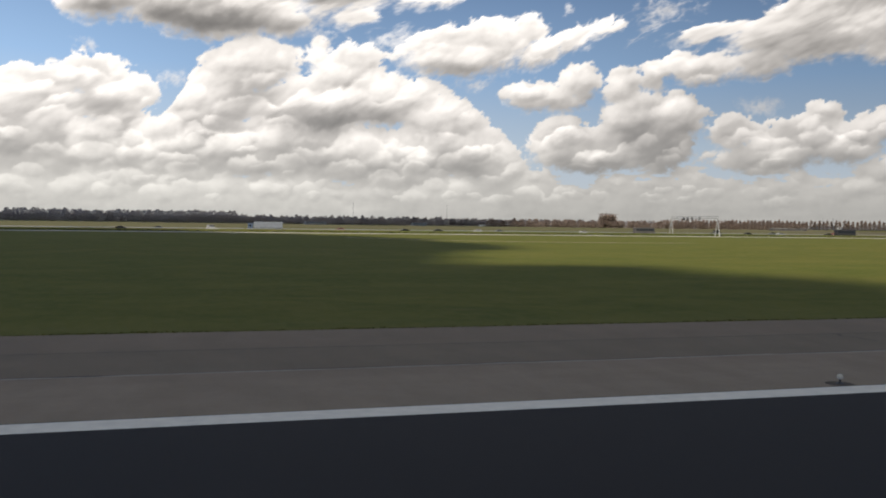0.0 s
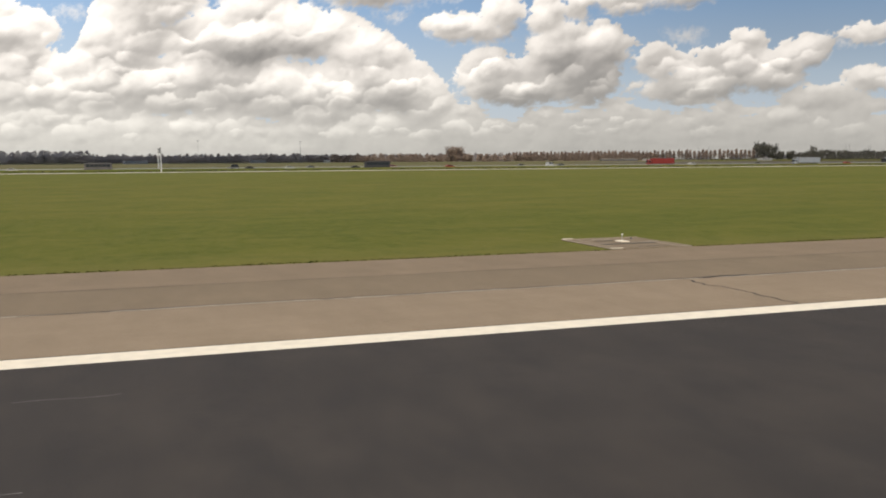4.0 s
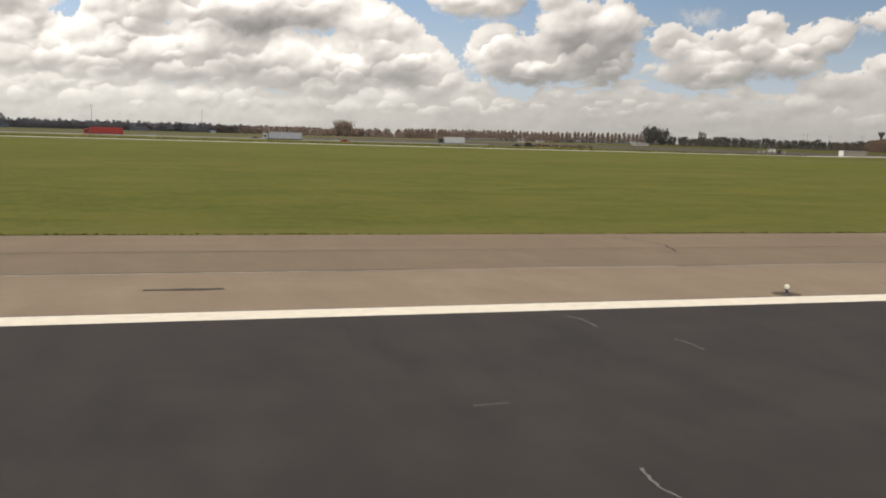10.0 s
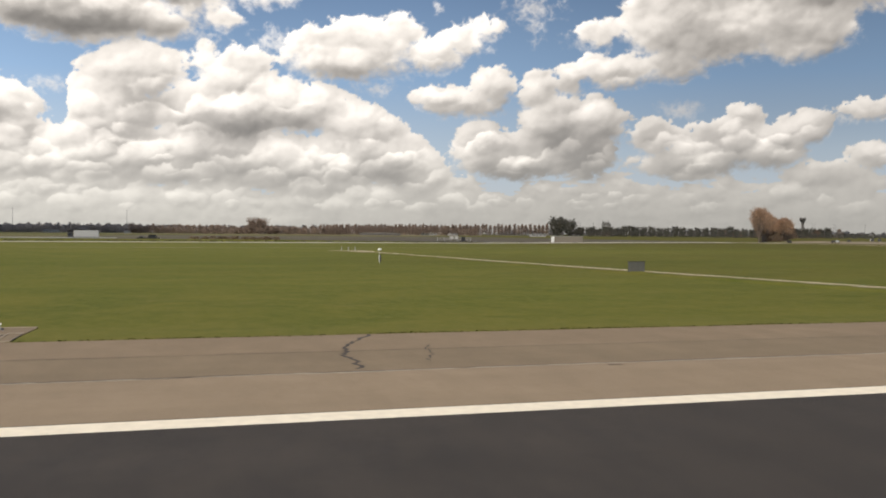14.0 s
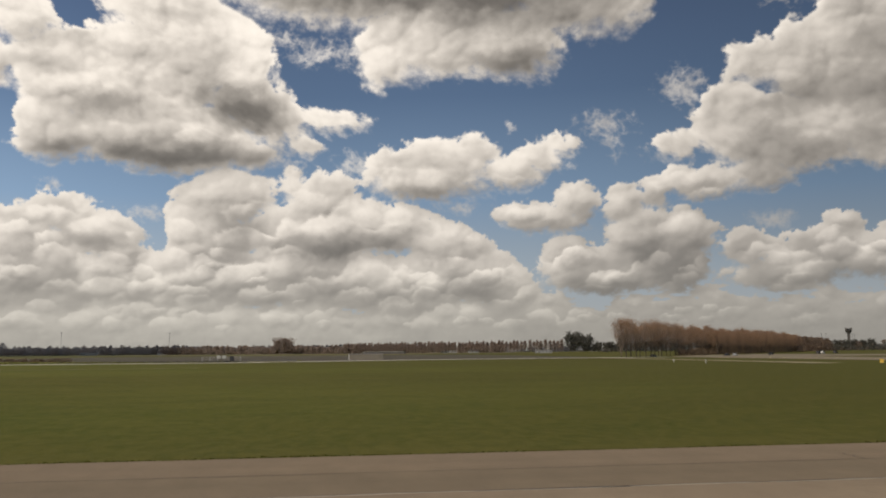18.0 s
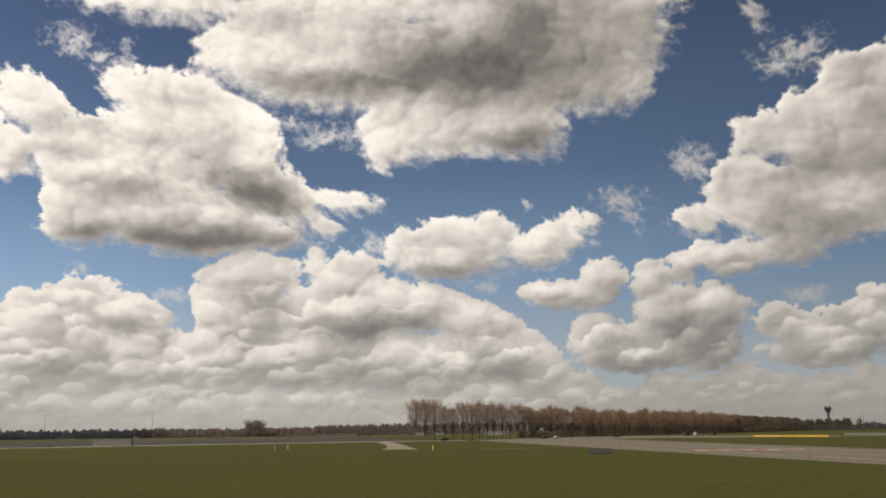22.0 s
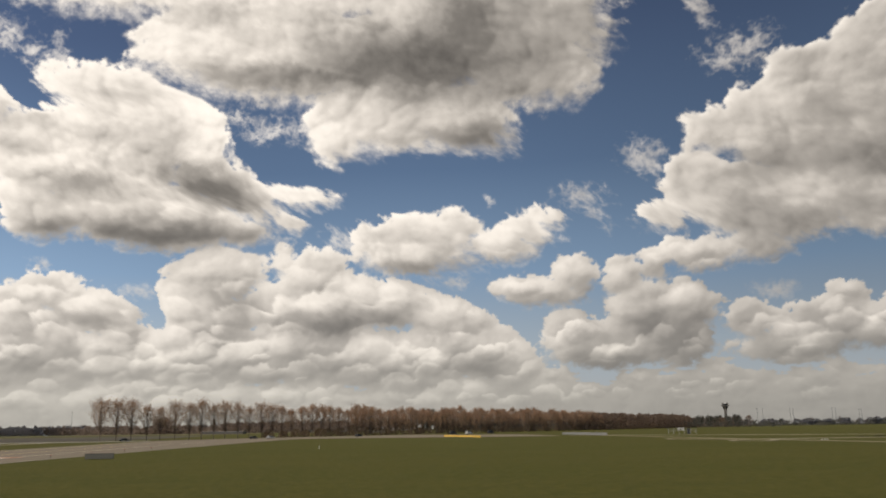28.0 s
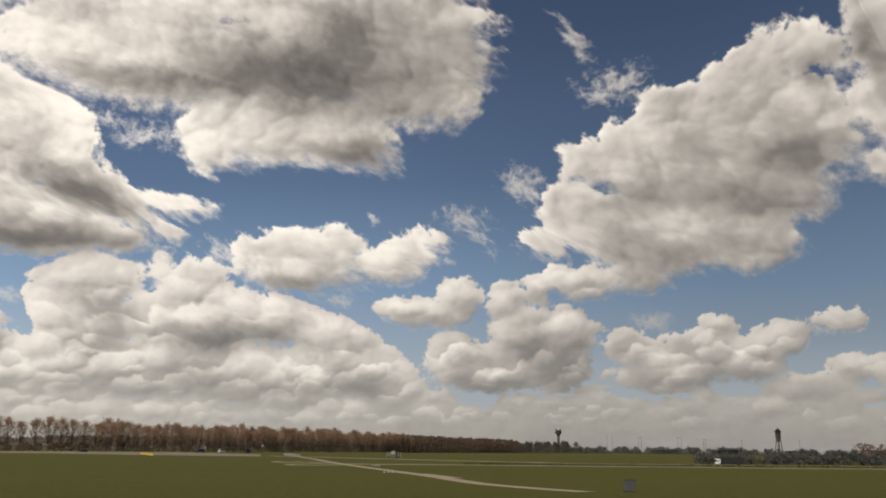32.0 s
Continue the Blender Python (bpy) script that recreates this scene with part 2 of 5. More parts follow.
def puffs(x, y, seed):
    """Round domes at scattered places, 0 to 1."""
    ix, iy = np.floor(x), np.floor(y)
    best = np.full(x.shape, 9.0)
    for i in (-1, 0, 1):
        for j in (-1, 0, 1):
            px, py = ix + i + hash2(ix + i, iy + j, seed), iy + j + hash2(ix + i, iy + j, seed + 77)
            best = np.minimum(best, (x - px) ** 2 + (y - py) ** 2)
    return np.sqrt(np.clip(1.0 - best * 0.9, 0, 1))


def fbm(x, y, seed, octaves=5, gain=0.5):
    total, amp, norm = 0.0, 1.0, 0.0
    for o in range(octaves):
        ca, sa = math.cos(1.1 * o), math.sin(1.1 * o)
        n = perlin((x * ca - y * sa) * 2 ** o + 17.3 * o, (x * sa + y * ca) * 2 ** o + 5.1 * o, seed + o)
        total, norm, amp = total + amp * n, norm + amp, amp * gain
    return total / norm


def step(a, b, x):
    s = np.clip((x - a) / (b - a), 0, 1)
    return s * s * (3 - 2 * s)


# ---- sky backdrop ----
MID = (712.0, 0.0, 4.0)            # the middle of the walk: azimuth (to the right of y) and elevation below are seen from here

# how far some clouds lie: azimuth, elevation, level distance
DECK = [(10.4, 16.7, 2820), (26.5, 18.8, 2960), (7.5, 18.4, 2720), (-3.9, 23.3, 2280), (1.3, 17.3, 3060), (6.9, 14.3, 3600), (14.5, 13.5, 4730), (19.9, 10.0, 6800), (3.6, 10.9, 6170), (21.9, 9.7, 8300),
        (-11.9, 9.4, 5220), (36.8, 20.3, 2950), (35.9, 19.6, 3100), (28.7, 16.0, 3470), (31.4, 7.0, 8230), (40.4, 21.3, 3200), (20.1, 14.0, 4220), (0.9, 11.0, 5570), (11.9, 12.5, 4660), (10.3, 3.2, 12900)]
CLOUDS = []


def cloud(lobes, shade=(), wisps=(), gaps=()):
    """One cloud of rounded lobes (azimuth, elevation, half width, half height), its grey undersides, thin wisps and blue gaps."""
    CLOUDS.append((lobes, shade, wisps, gaps))


# the large near cloud
cloud([(15.4, 25, 14.1, 5), (7.6, 23, 7.6, 2.9), (3.3, 23.4, 3.6, 2.2), (10.6, 18.8, 2.1, 2.1), (9.6, 17.4, 1, 1.1), (13.8, 19.7, 4.5, 2.8), (18.2, 18.9, 3.1, 2.2), (22.9, 22.3, 4.7, 3.3), (25, 21.3, 2.3, 2.2), (27, 23.7, 2, 2.2), (-0.8, 26.4, 6, 0.9), (20.9, 29.6, 15.4, 4.4), (7.7, 29.9, 14.1, 3.8)],
      shade=[(16.4, 22.3, 7.1, 2.1, 0.52), (8.6, 22, 5.7, 0.9, 0.36), (20.8, 23.7, 3.5, 2.1, 0.38), (17.9, 17.9, 2.9, 1.2, 0.34), (5.7, 25.6, 3.1, 0.7, 0.16), (21.5, 20.8, 2, 1.5, 0.22)],
      wisps=[(6.2, 18.6, 2.1, 1), (3.6, 19.4, 1.5, 0.5)],
      gaps=[(13.9, 25.1, 2.3, 0.8)])
# the left cloud
cloud([(-12.6, 19.7, 2, 1.7), (-15.5, 16.9, 1.9, 2), (-4.1, 20.8, 2.7, 1.4), (-2.7, 19.7, 3.8, 2.3), (0.2, 18, 2.6, 2.4), (-7.3, 16.2, 5.6, 3.5), (-2.9, 17.1, 3.1, 2.1), (-11.5, 16.3, 2.5, 2.7), (-12.4, 13.2, 2.5, 1.9), (-5.4, 13.3, 5.9, 2.4), (0.6, 15.2, 2.1, 2.3), (2.7, 14.7, 1.1, 1.5), (-0.6, 12.2, 1.4, 0.9), (5.8, 14.3, 1.3, 0.5), (2.9, 12.8, 1, 0.6)],
      shade=[(-0, 15.2, 2.5, 1.3, 0.52), (-6.4, 12.1, 6.3, 1.1, 0.46), (-11.9, 12.2, 2.3, 0.8, 0.3), (-8.8, 15.2, 3.1, 0.8, 0.26), (-6, 18.3, 2.1, 0.8, 0.16), (-11.6, 17.1, 2, 0.7, 0.14), (-2.2, 17.6, 1.6, 1.3, 0.16), (-12.1, 19.1, 1.3, 0.7, 0.12), (-2.5, 20.5, 1.8, 0.5, 0.1), (-9.2, 19, 1, 0.5, 0.12)],
      wisps=[(-8.8, 23.8, 1.7, 1.1), (-6.8, 23, 1, 0.9), (-5.3, 22.6, 0.7, 1.8), (6, 12, 1.5, 0.7), (2.1, 11.5, 0.8, 1)],
      gaps=[(-14.6, 14, 0.8, 1.3), (-9.2, 19.8, 0.9, 0.6)])
# the middle cloud
cloud([(8.8, 11.3, 2, 1.5), (12.2, 11.7, 2.7, 1.4), (14.1, 12.2, 1.2, 1.1), (10.7, 10.3, 3.5, 0.8), (16.1, 11, 1.7, 0.9), (17.9, 11.8, 1.1, 0.8), (19.3, 12.7, 0.9, 0.6)],
      shade=[(10.5, 10, 3.3, 0.5, 0.24), (15.9, 10.5, 1.4, 0.4, 0.15)],
      wisps=[(6.2, 11.7, 1.7, 0.9), (11.9, 9.1, 2, 0.5), (19.3, 11.4, 0.6, 0.6)])
# the small flat cloud
cloud([(16.3, 8.3, 1.5, 0.8), (19.7, 9.2, 1.1, 1.1), (18, 8.1, 2.5, 0.8)],
      shade=[(17.7, 7.6, 2.1, 0.3, 0.2)])
# thin wisps
cloud([],
      wisps=[(22.5, 13.9, 1.7, 0.9), (22.6, 12.9, 0.6, 1.1), (28.2, 15.7, 1.5, 1.1), (16.6, 14, 0.4, 0.4), (30.2, 14.8, 1, 0.5)])
# the low centre cumulus
cloud([(-2.3, 9.5, 2.8, 1.7), (-4, 7, 3, 2.1), (2, 10, 0.7, 1.3), (3.9, 9.5, 2.3, 1.7), (2.5, 7, 4.3, 2.1), (7.5, 7.7, 3.3, 1.6), (11.3, 6.1, 2.7, 1.8), (13.2, 4.6, 2.7, 1.7), (-0.6, 4.4, 8.9, 1.7), (7.2, 4.3, 7.9, 1.7), (15.3, 3, 1.7, 1.4), (-5.8, 4.4, 2.4, 1.7)],
      shade=[(-2.2, 7.7, 1.9, 0.8, 0.3), (3.8, 6.4, 3.4, 0.9, 0.5), (6.8, 7.2, 2.2, 0.7, 0.3), (2.2, 4.4, 2.7, 0.8, 0.34), (12.6, 3.8, 1.8, 0.6, 0.22), (-3.4, 5.1, 1.7, 0.5, 0.15), (8.7, 2.5, 3.2, 0.4, 0.2)],
      gaps=[(-6.5, 7.6, 0.5, 1.2)])
# the low left cumulus
cloud([(-12, 8.3, 1.9, 1.2), (-14.7, 7.1, 2.7, 1.5), (-10, 7.1, 2.3, 1.4), (-14.2, 5, 4.1, 2), (-8.9, 5.7, 1.5, 1.1), (-16.6, 5.6, 2.7, 2.1), (-9.7, 4, 3.6, 1.4), (-21.8, 5.4, 4.3, 2.5), (-25.8, 4.1, 4.2, 2.4), (-18.6, 3.3, 6.6, 1.9)],
      shade=[(-10.4, 7, 1.3, 0.4, 0.24), (-13.1, 6, 1.7, 0.5, 0.22), (-10.1, 4.6, 1, 0.5, 0.3), (-15.1, 4, 2.5, 0.5, 0.22)],
      wisps=[(-7.2, 8.5, 1.4, 0.5), (-12.6, 10.1, 0.7, 0.4)])
# the right-hand cumulus
cloud([(22.4, 8.7, 1, 1.2), (24.4, 9.3, 0.7, 0.9), (24.1, 6.6, 2.9, 1.8), (18.9, 5.4, 1.8, 1.6), (21.1, 4.7, 3.7, 1.4), (26.2, 7, 1.6, 1.4), (25.2, 5.2, 2.2, 1.7)],
      shade=[(24.1, 6.4, 2.3, 1, 0.22), (21.7, 3.6, 3.2, 0.4, 0.36), (25.4, 5.5, 1.6, 0.9, 0.28), (20.8, 5.4, 1.5, 0.4, 0.18)])
# the right cloud
cloud([(45.5, 20.3, 2.4, 1.5), (43, 19.5, 2.3, 1.7), (45.4, 17.7, 1.7, 3.1), (40.9, 16.6, 4.5, 3.2), (40.8, 19, 2.2, 1.8), (44.6, 18.1, 2, 2.1), (38.4, 18.5, 1.9, 1.7), (36.4, 15.9, 3.5, 2.5), (32.9, 16.3, 1.9, 1.3), (31.1, 13.9, 2, 1.6), (32.8, 12.4, 4.9, 2.2), (38.2, 12.7, 3.3, 2.6), (26.5, 12.2, 1.2, 0.6), (27.3, 10, 2.6, 1), (30.9, 10.3, 2, 1.1), (41.8, 14.4, 2.4, 1.8)],
      shade=[(43.2, 16, 2.6, 1, 0.26), (37.7, 14.4, 3.7, 0.8, 0.2), (40.2, 13.6, 1.8, 0.9, 0.22), (33.6, 11.6, 3.9, 0.6, 0.16), (46.3, 19.4, 0.8, 0.4, 0.25)],
      wisps=[(28.3, 15.5, 1.4, 1.1), (25.8, 12.1, 1.4, 0.7), (40.8, 11.8, 0.9, 0.6)],
      gaps=[(46.3, 19.5, 0.5, 0.4), (39.5, 21, 1.3, 0.9)])
# the edge cloud
cloud([(50.5, 21, 1, 1.3), (49.2, 18.9, 0.6, 2), (48.1, 16.7, 0.7, 1.6), (47.1, 14.6, 0.6, 0.6), (51, 17.7, 2.2, 5.2)],
      shade=[(49.2, 19.7, 1.1, 1.7, 0.3)])
# a small soft cloud
cloud([],
      wisps=[(35.5, 20.7, 2, 1.1), (34.4, 20.2, 1.2, 0.6), (33.8, 23.3, 0.6, 1.3)])
# the far right cumulus
cloud([(35, 7, 1.1, 0.8), (29.7, 5.9, 1.5, 1.1), (33.6, 5.5, 2.8, 1.3), (36.6, 5.3, 2, 1.3), (38.4, 6.3, 1.4, 1), (41.7, 7.1, 1.1, 0.6), (31.7, 4.2, 3.2, 0.9)],
      shade=[(34, 3.9, 3, 0.4, 0.36), (30.2, 4.6, 1.3, 0.4, 0.2), (38.8, 5.5, 1.5, 0.5, 0.22)],
      wisps=[(31.3, 7.7, 1.5, 0.6), (40.2, 6.9, 1.2, 0.4)])
# the last cumulus
cloud([(42.3, 4.6, 1.6, 0.7), (39.7, 3.5, 2.6, 0.7), (45.4, 4.2, 2.8, 1.2), (48.4, 3.3, 3.8, 1.4)],
      shade=[(39.4, 3.1, 2.2, 0.3, 0.28), (42.3, 3.4, 1.6, 0.3, 0.2)])


def reach_of(az, el):
    """Level distance from MID of the sky: a cloud deck about 1000 m up, out to a far wall all round the walk."""
    total = 0.15 * np.log(1100.0 / np.tan(np.radians(np.clip(el, 4.0, 60))))
    weight = 0.15
    for a, e, d in DECK:
        w = np.exp(-((az - a) / 5.0) ** 2 - ((el - e) / 2.2) ** 2)
        total, weight = total + w * math.log(d), weight + w
    turn = np.radians(az)
    wall = 1e9
    for sx in (94.0 - 712.0, 1331.0 - 712.0):
        b = sx * np.sin(turn)
        wall = np.minimum(wall, b + np.sqrt(b * b - sx * sx + 7700.0 ** 2))
    wall = wall * np.cos(np.radians(el))
    near = np.exp(total / weight)
    return 1.0 / (1.0 / near ** 6 + 1.0 / wall ** 6) ** (1 / 6)


def blur(a, r):
    """Box mean over 2 r + 1 cells both ways."""
    for axis in (0, 1):
        pad = [(r + 1, r) if k == axis else (0, 0) for k in (0, 1)]
        c = np.cumsum(np.pad(a, pad, mode="edge"), axis=axis)
        n = a.shape[axis]
        a = (np.take(c, range(2 * r + 1, n + 2 * r + 1), axis) - np.take(c, range(0, n), axis)) / (2 * r + 1)
    return a


def cloud_field(az, el, da):
    """Cover (0 to 1) and brightness (0 to 1) of the clouds over azimuth and elevation."""
    near = 0.42 + el / 19.0                                  # nearer clouds have larger billows
    wx = fbm(az / 2.6, el / 2.0, 11, 6, 0.55) - 0.5
    wy = fbm(az / 2.6, el / 2.0, 31, 6, 0.55) - 0.5
    lx, ly = fbm(az / 2.6, el / 2.0, 11, 3, 0.5), fbm(az / 2.6, el / 2.0, 31, 3, 0.5)
    fx, fy = fbm(az / 0.9, el / 0.8, 13, 4, 0.55) - 0.5, fbm(az / 0.9, el / 0.8, 33, 4, 0.55) - 0.5
    ax, ey = az + (0.85 * wx + 0.6 * fx) * near, el + (0.7 * wy + 0.5 * fy) * near
    qx, qy = az + 0.9 * wx, el + 0.9 * wy
    d1, d2, d3, d4 = (puffs(qx / s, qy / (0.8 * s), 50 + k) for k, s in enumerate((2.3, 1.15, 0.58, 0.3)))
    mix = np.clip((el - 4.0) / 12.0, 0, 1)
    dome = d1 * (0.16 + 0.34 * mix) + d2 * (0.34 + 0.0 * mix) + d3 * (0.30 - 0.14 * mix) + d4 * (0.20 - 0.13 * mix)
    fine = fbm(az / 0.9, el / 0.7, 71, 6, 0.6) - 0.5
    body, thin = np.full(az.shape, -3.0), np.full(az.shape, -9.0)
    hole, dark = np.zeros(az.shape), np.zeros(az.shape)

    def window(a, e, w, h, more):
        """The rows and columns that a lobe can reach."""
        c = np.where((az[0] > a - w - more) & (az[0] < a + w + more))[0]
        r = np.where((el[:, 0] > e - h - more) & (el[:, 0] < e + h + more))[0]
        return (slice(r[0], r[-1] + 1), slice(c[0], c[-1] + 1)) if len(c) and len(r) else None

    for lobes, shade, wisps, gaps in CLOUDS:
        for a, e, w, h in lobes:
            k = window(a, e, w, h, 3.5)
            if k:
                d = (1.0 - np.hypot((ax[k] - a) / w, (ey[k] - e) / h)) * min(w, h)
                body[k] = np.logaddexp(body[k] * 6, d * 6) / 6
        for a, e, w, h in wisps:
            k = window(a, e, w, h, 1.5)
            if k:
                thin[k] = np.maximum(thin[k], 1.0 - np.hypot((ax[k] - a) / w, (ey[k] - e) / h))
        for a, e, w, h in gaps:
            k = window(a, e, 2 * w, 2 * h, 1.5)
            if k:
                hole[k] += np.exp(-((ax[k] - a) / w) ** 2 - ((ey[k] - e) / h) ** 2)
        for a, e, w, h, much in shade:
            k = window(a, e, 2 * w, 2 * h, 1.5)
            if k:
                g = np.exp(-((ax[k] - a) / w) ** 2 - ((ey[k] - e) / h) ** 2)
                dark[k] = np.maximum(dark[k], much * g)
    # a far layer low down, seen edge-on, in small flat heaps
    streak = fbm(az / 3.2, el / 0.8, 91, 4, 0.5) - 0.5
    body = np.logaddexp(body * 6, (3.1 - el + 3.6 * streak) * 6) / 6
    body = np.minimum(body, 1.5) - 1.2 * hole
    down = blur(np.gradient(body, axis=0) / da, 5)            # above 0 on undersides, below on tops
    top = step(0.5, -0.35, down)
    rough = near * (1.35 - 0.25 * mix) * ((dome - 0.66) * (0.60 + 0.95 * top) + fine * (0.50 + 0.25 * (1 - top)))
    dens = body + rough - 0.16 - 0.06 * step(4, 6, el) * (1 - step(12, 15, el)) - 0.14 * step(12, 17, el)
    dens += (0.20 - 0.09 * mix) * near * (0.5 - np.abs(2 * fbm(az / 0.75, el / 0.6, 77, 5, 0.55) - 1) * 2.2)   # ragged fringes
    soft = near * (0.10 + 0.10 * mix + (0.30 + 0.15 * mix) * (1 - top)) * (0.6 + 1.6 * np.clip(fbm(az / 4.0, el / 3.0, 47, 3) - 0.3, 0, 1))
    cover = step(-0.5, 1.0, dens / soft)
    threads = 1 - np.abs(2 * fbm(qx / 1.1, qy / 0.8, 83, 6, 0.6) - 1) * 3.0
    wisp = step(0.0, 1.5, thin + 1.5 * fine + 0.7 * (wx + wy) + 0.7 * (threads - 0.35)) * 0.62
    # light from the upper left: relief of the billows, and undersides that turn grey
    smooth_dens = blur(blur(dens, 4), 4)
    thick = np.clip(blur(smooth_dens, 6), 0, 1.2)
    sx, sy = az + 0.9 * (lx - 0.5), el + 0.9 * (ly - 0.5)
    heap = puffs(sx / 2.6, sy / 2.0, 60) * (0.3 + 0.5 * mix) + puffs(sx / 1.25, sy / 1.0, 61) * 0.42 + puffs(sx / 0.62, sy / 0.5, 62) * (0.24 - 0.08 * mix)
    height = (0.9 - 0.62 * mix) * np.sqrt(np.clip(smooth_dens, 0, 1.6) + 0.05) + (0.60 + 0.22 * mix) * blur(heap, 2) + 0.035 * fine
    gy, gx = np.gradient(height, da)
    lit = (0.40 * gx - 0.62 * gy + 0.68) / np.sqrt(1 + gx * gx + gy * gy)
    block = np.zeros(az.shape)
    for sx, sy in ((-0.2, 0.4), (-0.4, 0.8), (-0.7, 1.4), (-1.0, 2.0)):
        i, j = max(1, round(sy / da)), round(sx / da)
        moved = np.zeros(az.shape)
        moved[:-i, -j:] = thick[i:, :j]
        block += 0.25 * moved
    block = np.clip(block - 0.75 * thick, 0, 1)
    depth = step(0.0, 0.8, smooth_dens)
    rim = 1 - step(0.0, 0.9, smooth_dens)
    bright = 0.81 + 0.36 * (np.clip(lit, 0, 1.1) - 0.62) - (0.38 - 0.24 * mix) * block + (0.08 + 0.10 * mix) * rim
    # heap upon heap in the lower sky, each bright above and grey below
    heaps = np.full(az.shape, 0.5)
    rng = random.Random(5)
    hx, hy = az + 0.9 * wx + 0.5 * fx, el + 0.7 * wy + 0.5 * fy + 0.25 * (dome - 0.6)
    for n in range(760):
        e = 1.6 + 8.8 * rng.random() ** 1.25 if n < 560 else rng.uniform(10, 27)
        a, w = rng.uniform(-26, 50), (0.5 + 0.17 * e) * rng.uniform(0.5, 1.5)
        h = w * rng.uniform(0.42, 0.75)
        k = window(a, e, w, h, 0.8)
        if k:
            dx, dy = (hx[k] - a) / w, (hy[k] - e) / h
            r = np.hypot(dx, dy)
            mask = step(0.0, 0.22 + 0.5 * np.clip(0.3 - dy, 0, 1), 1 - r) * 0.85
            heaps[k] += mask * (np.clip(0.58 + 0.46 * dy - 0.16 * dx, 0.0, 1.0) - heaps[k])
    high = step(8.0, 12.5, el)
    bright += (heaps - 0.50) * (0.74 - 0.50 * high) * depth
    bright += 0.09 * step(11, 16, el) * (1 - step(12, 26, az)) - 0.085 * (1 - high) - 0.07 * step(16, 26, az) * high - 0.09 * step(10, 26, az) * (1 - high)
    bright += (0.22 + 0.16 * high) * (fbm(az / 3.4, el / 2.2, 87, 4, 0.5) - 0.5) + 0.09 * fine
    bright -= dark * (0.66 + 0.74 * high + 0.6 * fine) * (0.4 + 0.6 * depth)
    bright += 0.04 * (1 - step(-14, 8, az)) - 0.08 * step(6, 30, az)
    haze = np.clip(1 - el / 4.6, 0, 1) ** 0.8
    bright = bright * (1 - 0.72 * haze) + 0.72 * haze * (0.59 - 0.23 * step(-4, 28, az) + 0.18 * streak)
    bright = np.where(bright > 0.84, 0.84 + 0.16 * np.tanh((bright - 0.84) / 0.22), bright)
    return np.maximum(cover, wisp), np.clip(bright, 0, 1)


def build_sky():
    """One curved sheet with the air and its clouds."""
    da = 0.062
    a1 = np.concatenate([np.arange(-58, -26, 1.0), np.arange(-26, 50, da), np.arange(50, 67, 1.0)])
    e1 = np.concatenate([np.arange(-0.8, 31, da), np.arange(31, 46, 1.0)])
    az, el = np.meshgrid(a1, e1)
    cover, shade = cloud_field(az, el, da)
    reach = reach_of(az, el)
    x, y = MID[0] + reach * np.sin(np.radians(az)), reach * np.cos(np.radians(az))
    z = MID[2] + reach * np.tan(np.radians(el))
    nr, nc = az.shape
    co = np.stack([x, y, z], -1).reshape(-1, 3)
    i = np.arange(nr * nc).reshape(nr, nc)
    quads = np.stack([i[:-1, :-1], i[:-1, 1:], i[1:, 1:], i[1:, :-1]], -1).reshape(-1, 4)
    me = bpy.data.meshes.new("backdrop")
    me.vertices.add(len(co))
    me.vertices.foreach_set("co", co.ravel())
    me.loops.add(quads.size)
    me.loops.foreach_set("vertex_index", quads.ravel().astype(np.int32))
    me.polygons.add(len(quads))
    me.polygons.foreach_set("loop_start", np.arange(0, quads.size, 4, dtype=np.int32))
    me.update(calc_edges=True)
    for n, values in (("cover", cover), ("shade", shade), ("height", np.clip(el / 32, 0, 1)), ("side", 0.35 * step(-22, 6, az) + 0.65 * step(8, 40, az) * step(0, 8, el))):
        at = me.attributes.new(n, "FLOAT", "POINT")
        at.data.foreach_set("value", values.astype(np.float32).ravel())
    at = me.attributes.new("place", "FLOAT_VECTOR", "POINT")
    at.data.foreach_set("vector", np.stack([az, el, 0 * az], -1).astype(np.float32).ravel())
    me.materials.append(M_SKY)
    tagged(plan(new("backdrop", me)), "blue spring sky with white and grey cumulus clouds", "sky", kind="structure")


build_sky()

# ---- ground ----
v, f = [], []
gx, gy = [-7600, -2000, -600, 0, 400, 800, 1200, 1600, 2600, 4500, 8600], [-1500, -60, 36, 120, 300, 600, 1200, 2400, 7900]
for yy in gy:
    v += [(xx, yy, 0.0) for xx in gx]
for j in range(len(gy) - 1):
    for i in range(len(gx) - 1):
        a = j * len(gx) + i
        f.append((a, a + 1, a + 1 + len(gx), a + len(gx)))
tagged(plan(new("ground", mesh_of("ground", v, f, M_GRASS))), "flat mown green airfield grass", "grass", kind="structure")
sheet("runway", (-400, 2200), (-24, 19.62), 0.04, M_RUNWAY, label="dark grooved asphalt runway with rubber streaks", category="runway")
sheet("runway_edge_stripe", (-400, 2200), (19.62, 20.54), 0.043, M_PAINT, label="continuous white painted runway edge line", category="road marking")
sheet("runway_shoulder", (-400, 2200), (20.54, 26.40), 0.035, M_SHOULDER, label="brownish worn asphalt shoulder strip", category="pavement")
sheet("outer_shoulder", (-400, 2200), (26.40, 31.15), 0.025, M_OUTER, label="grey worn asphalt lane of the outer shoulder", category="pavement")
sheet("outer_shoulder_edge", (-400, 2200), (31.15, 36.20), 0.025, M_EDGE, label="brownish worn asphalt strip beside the grass", category="pavement")

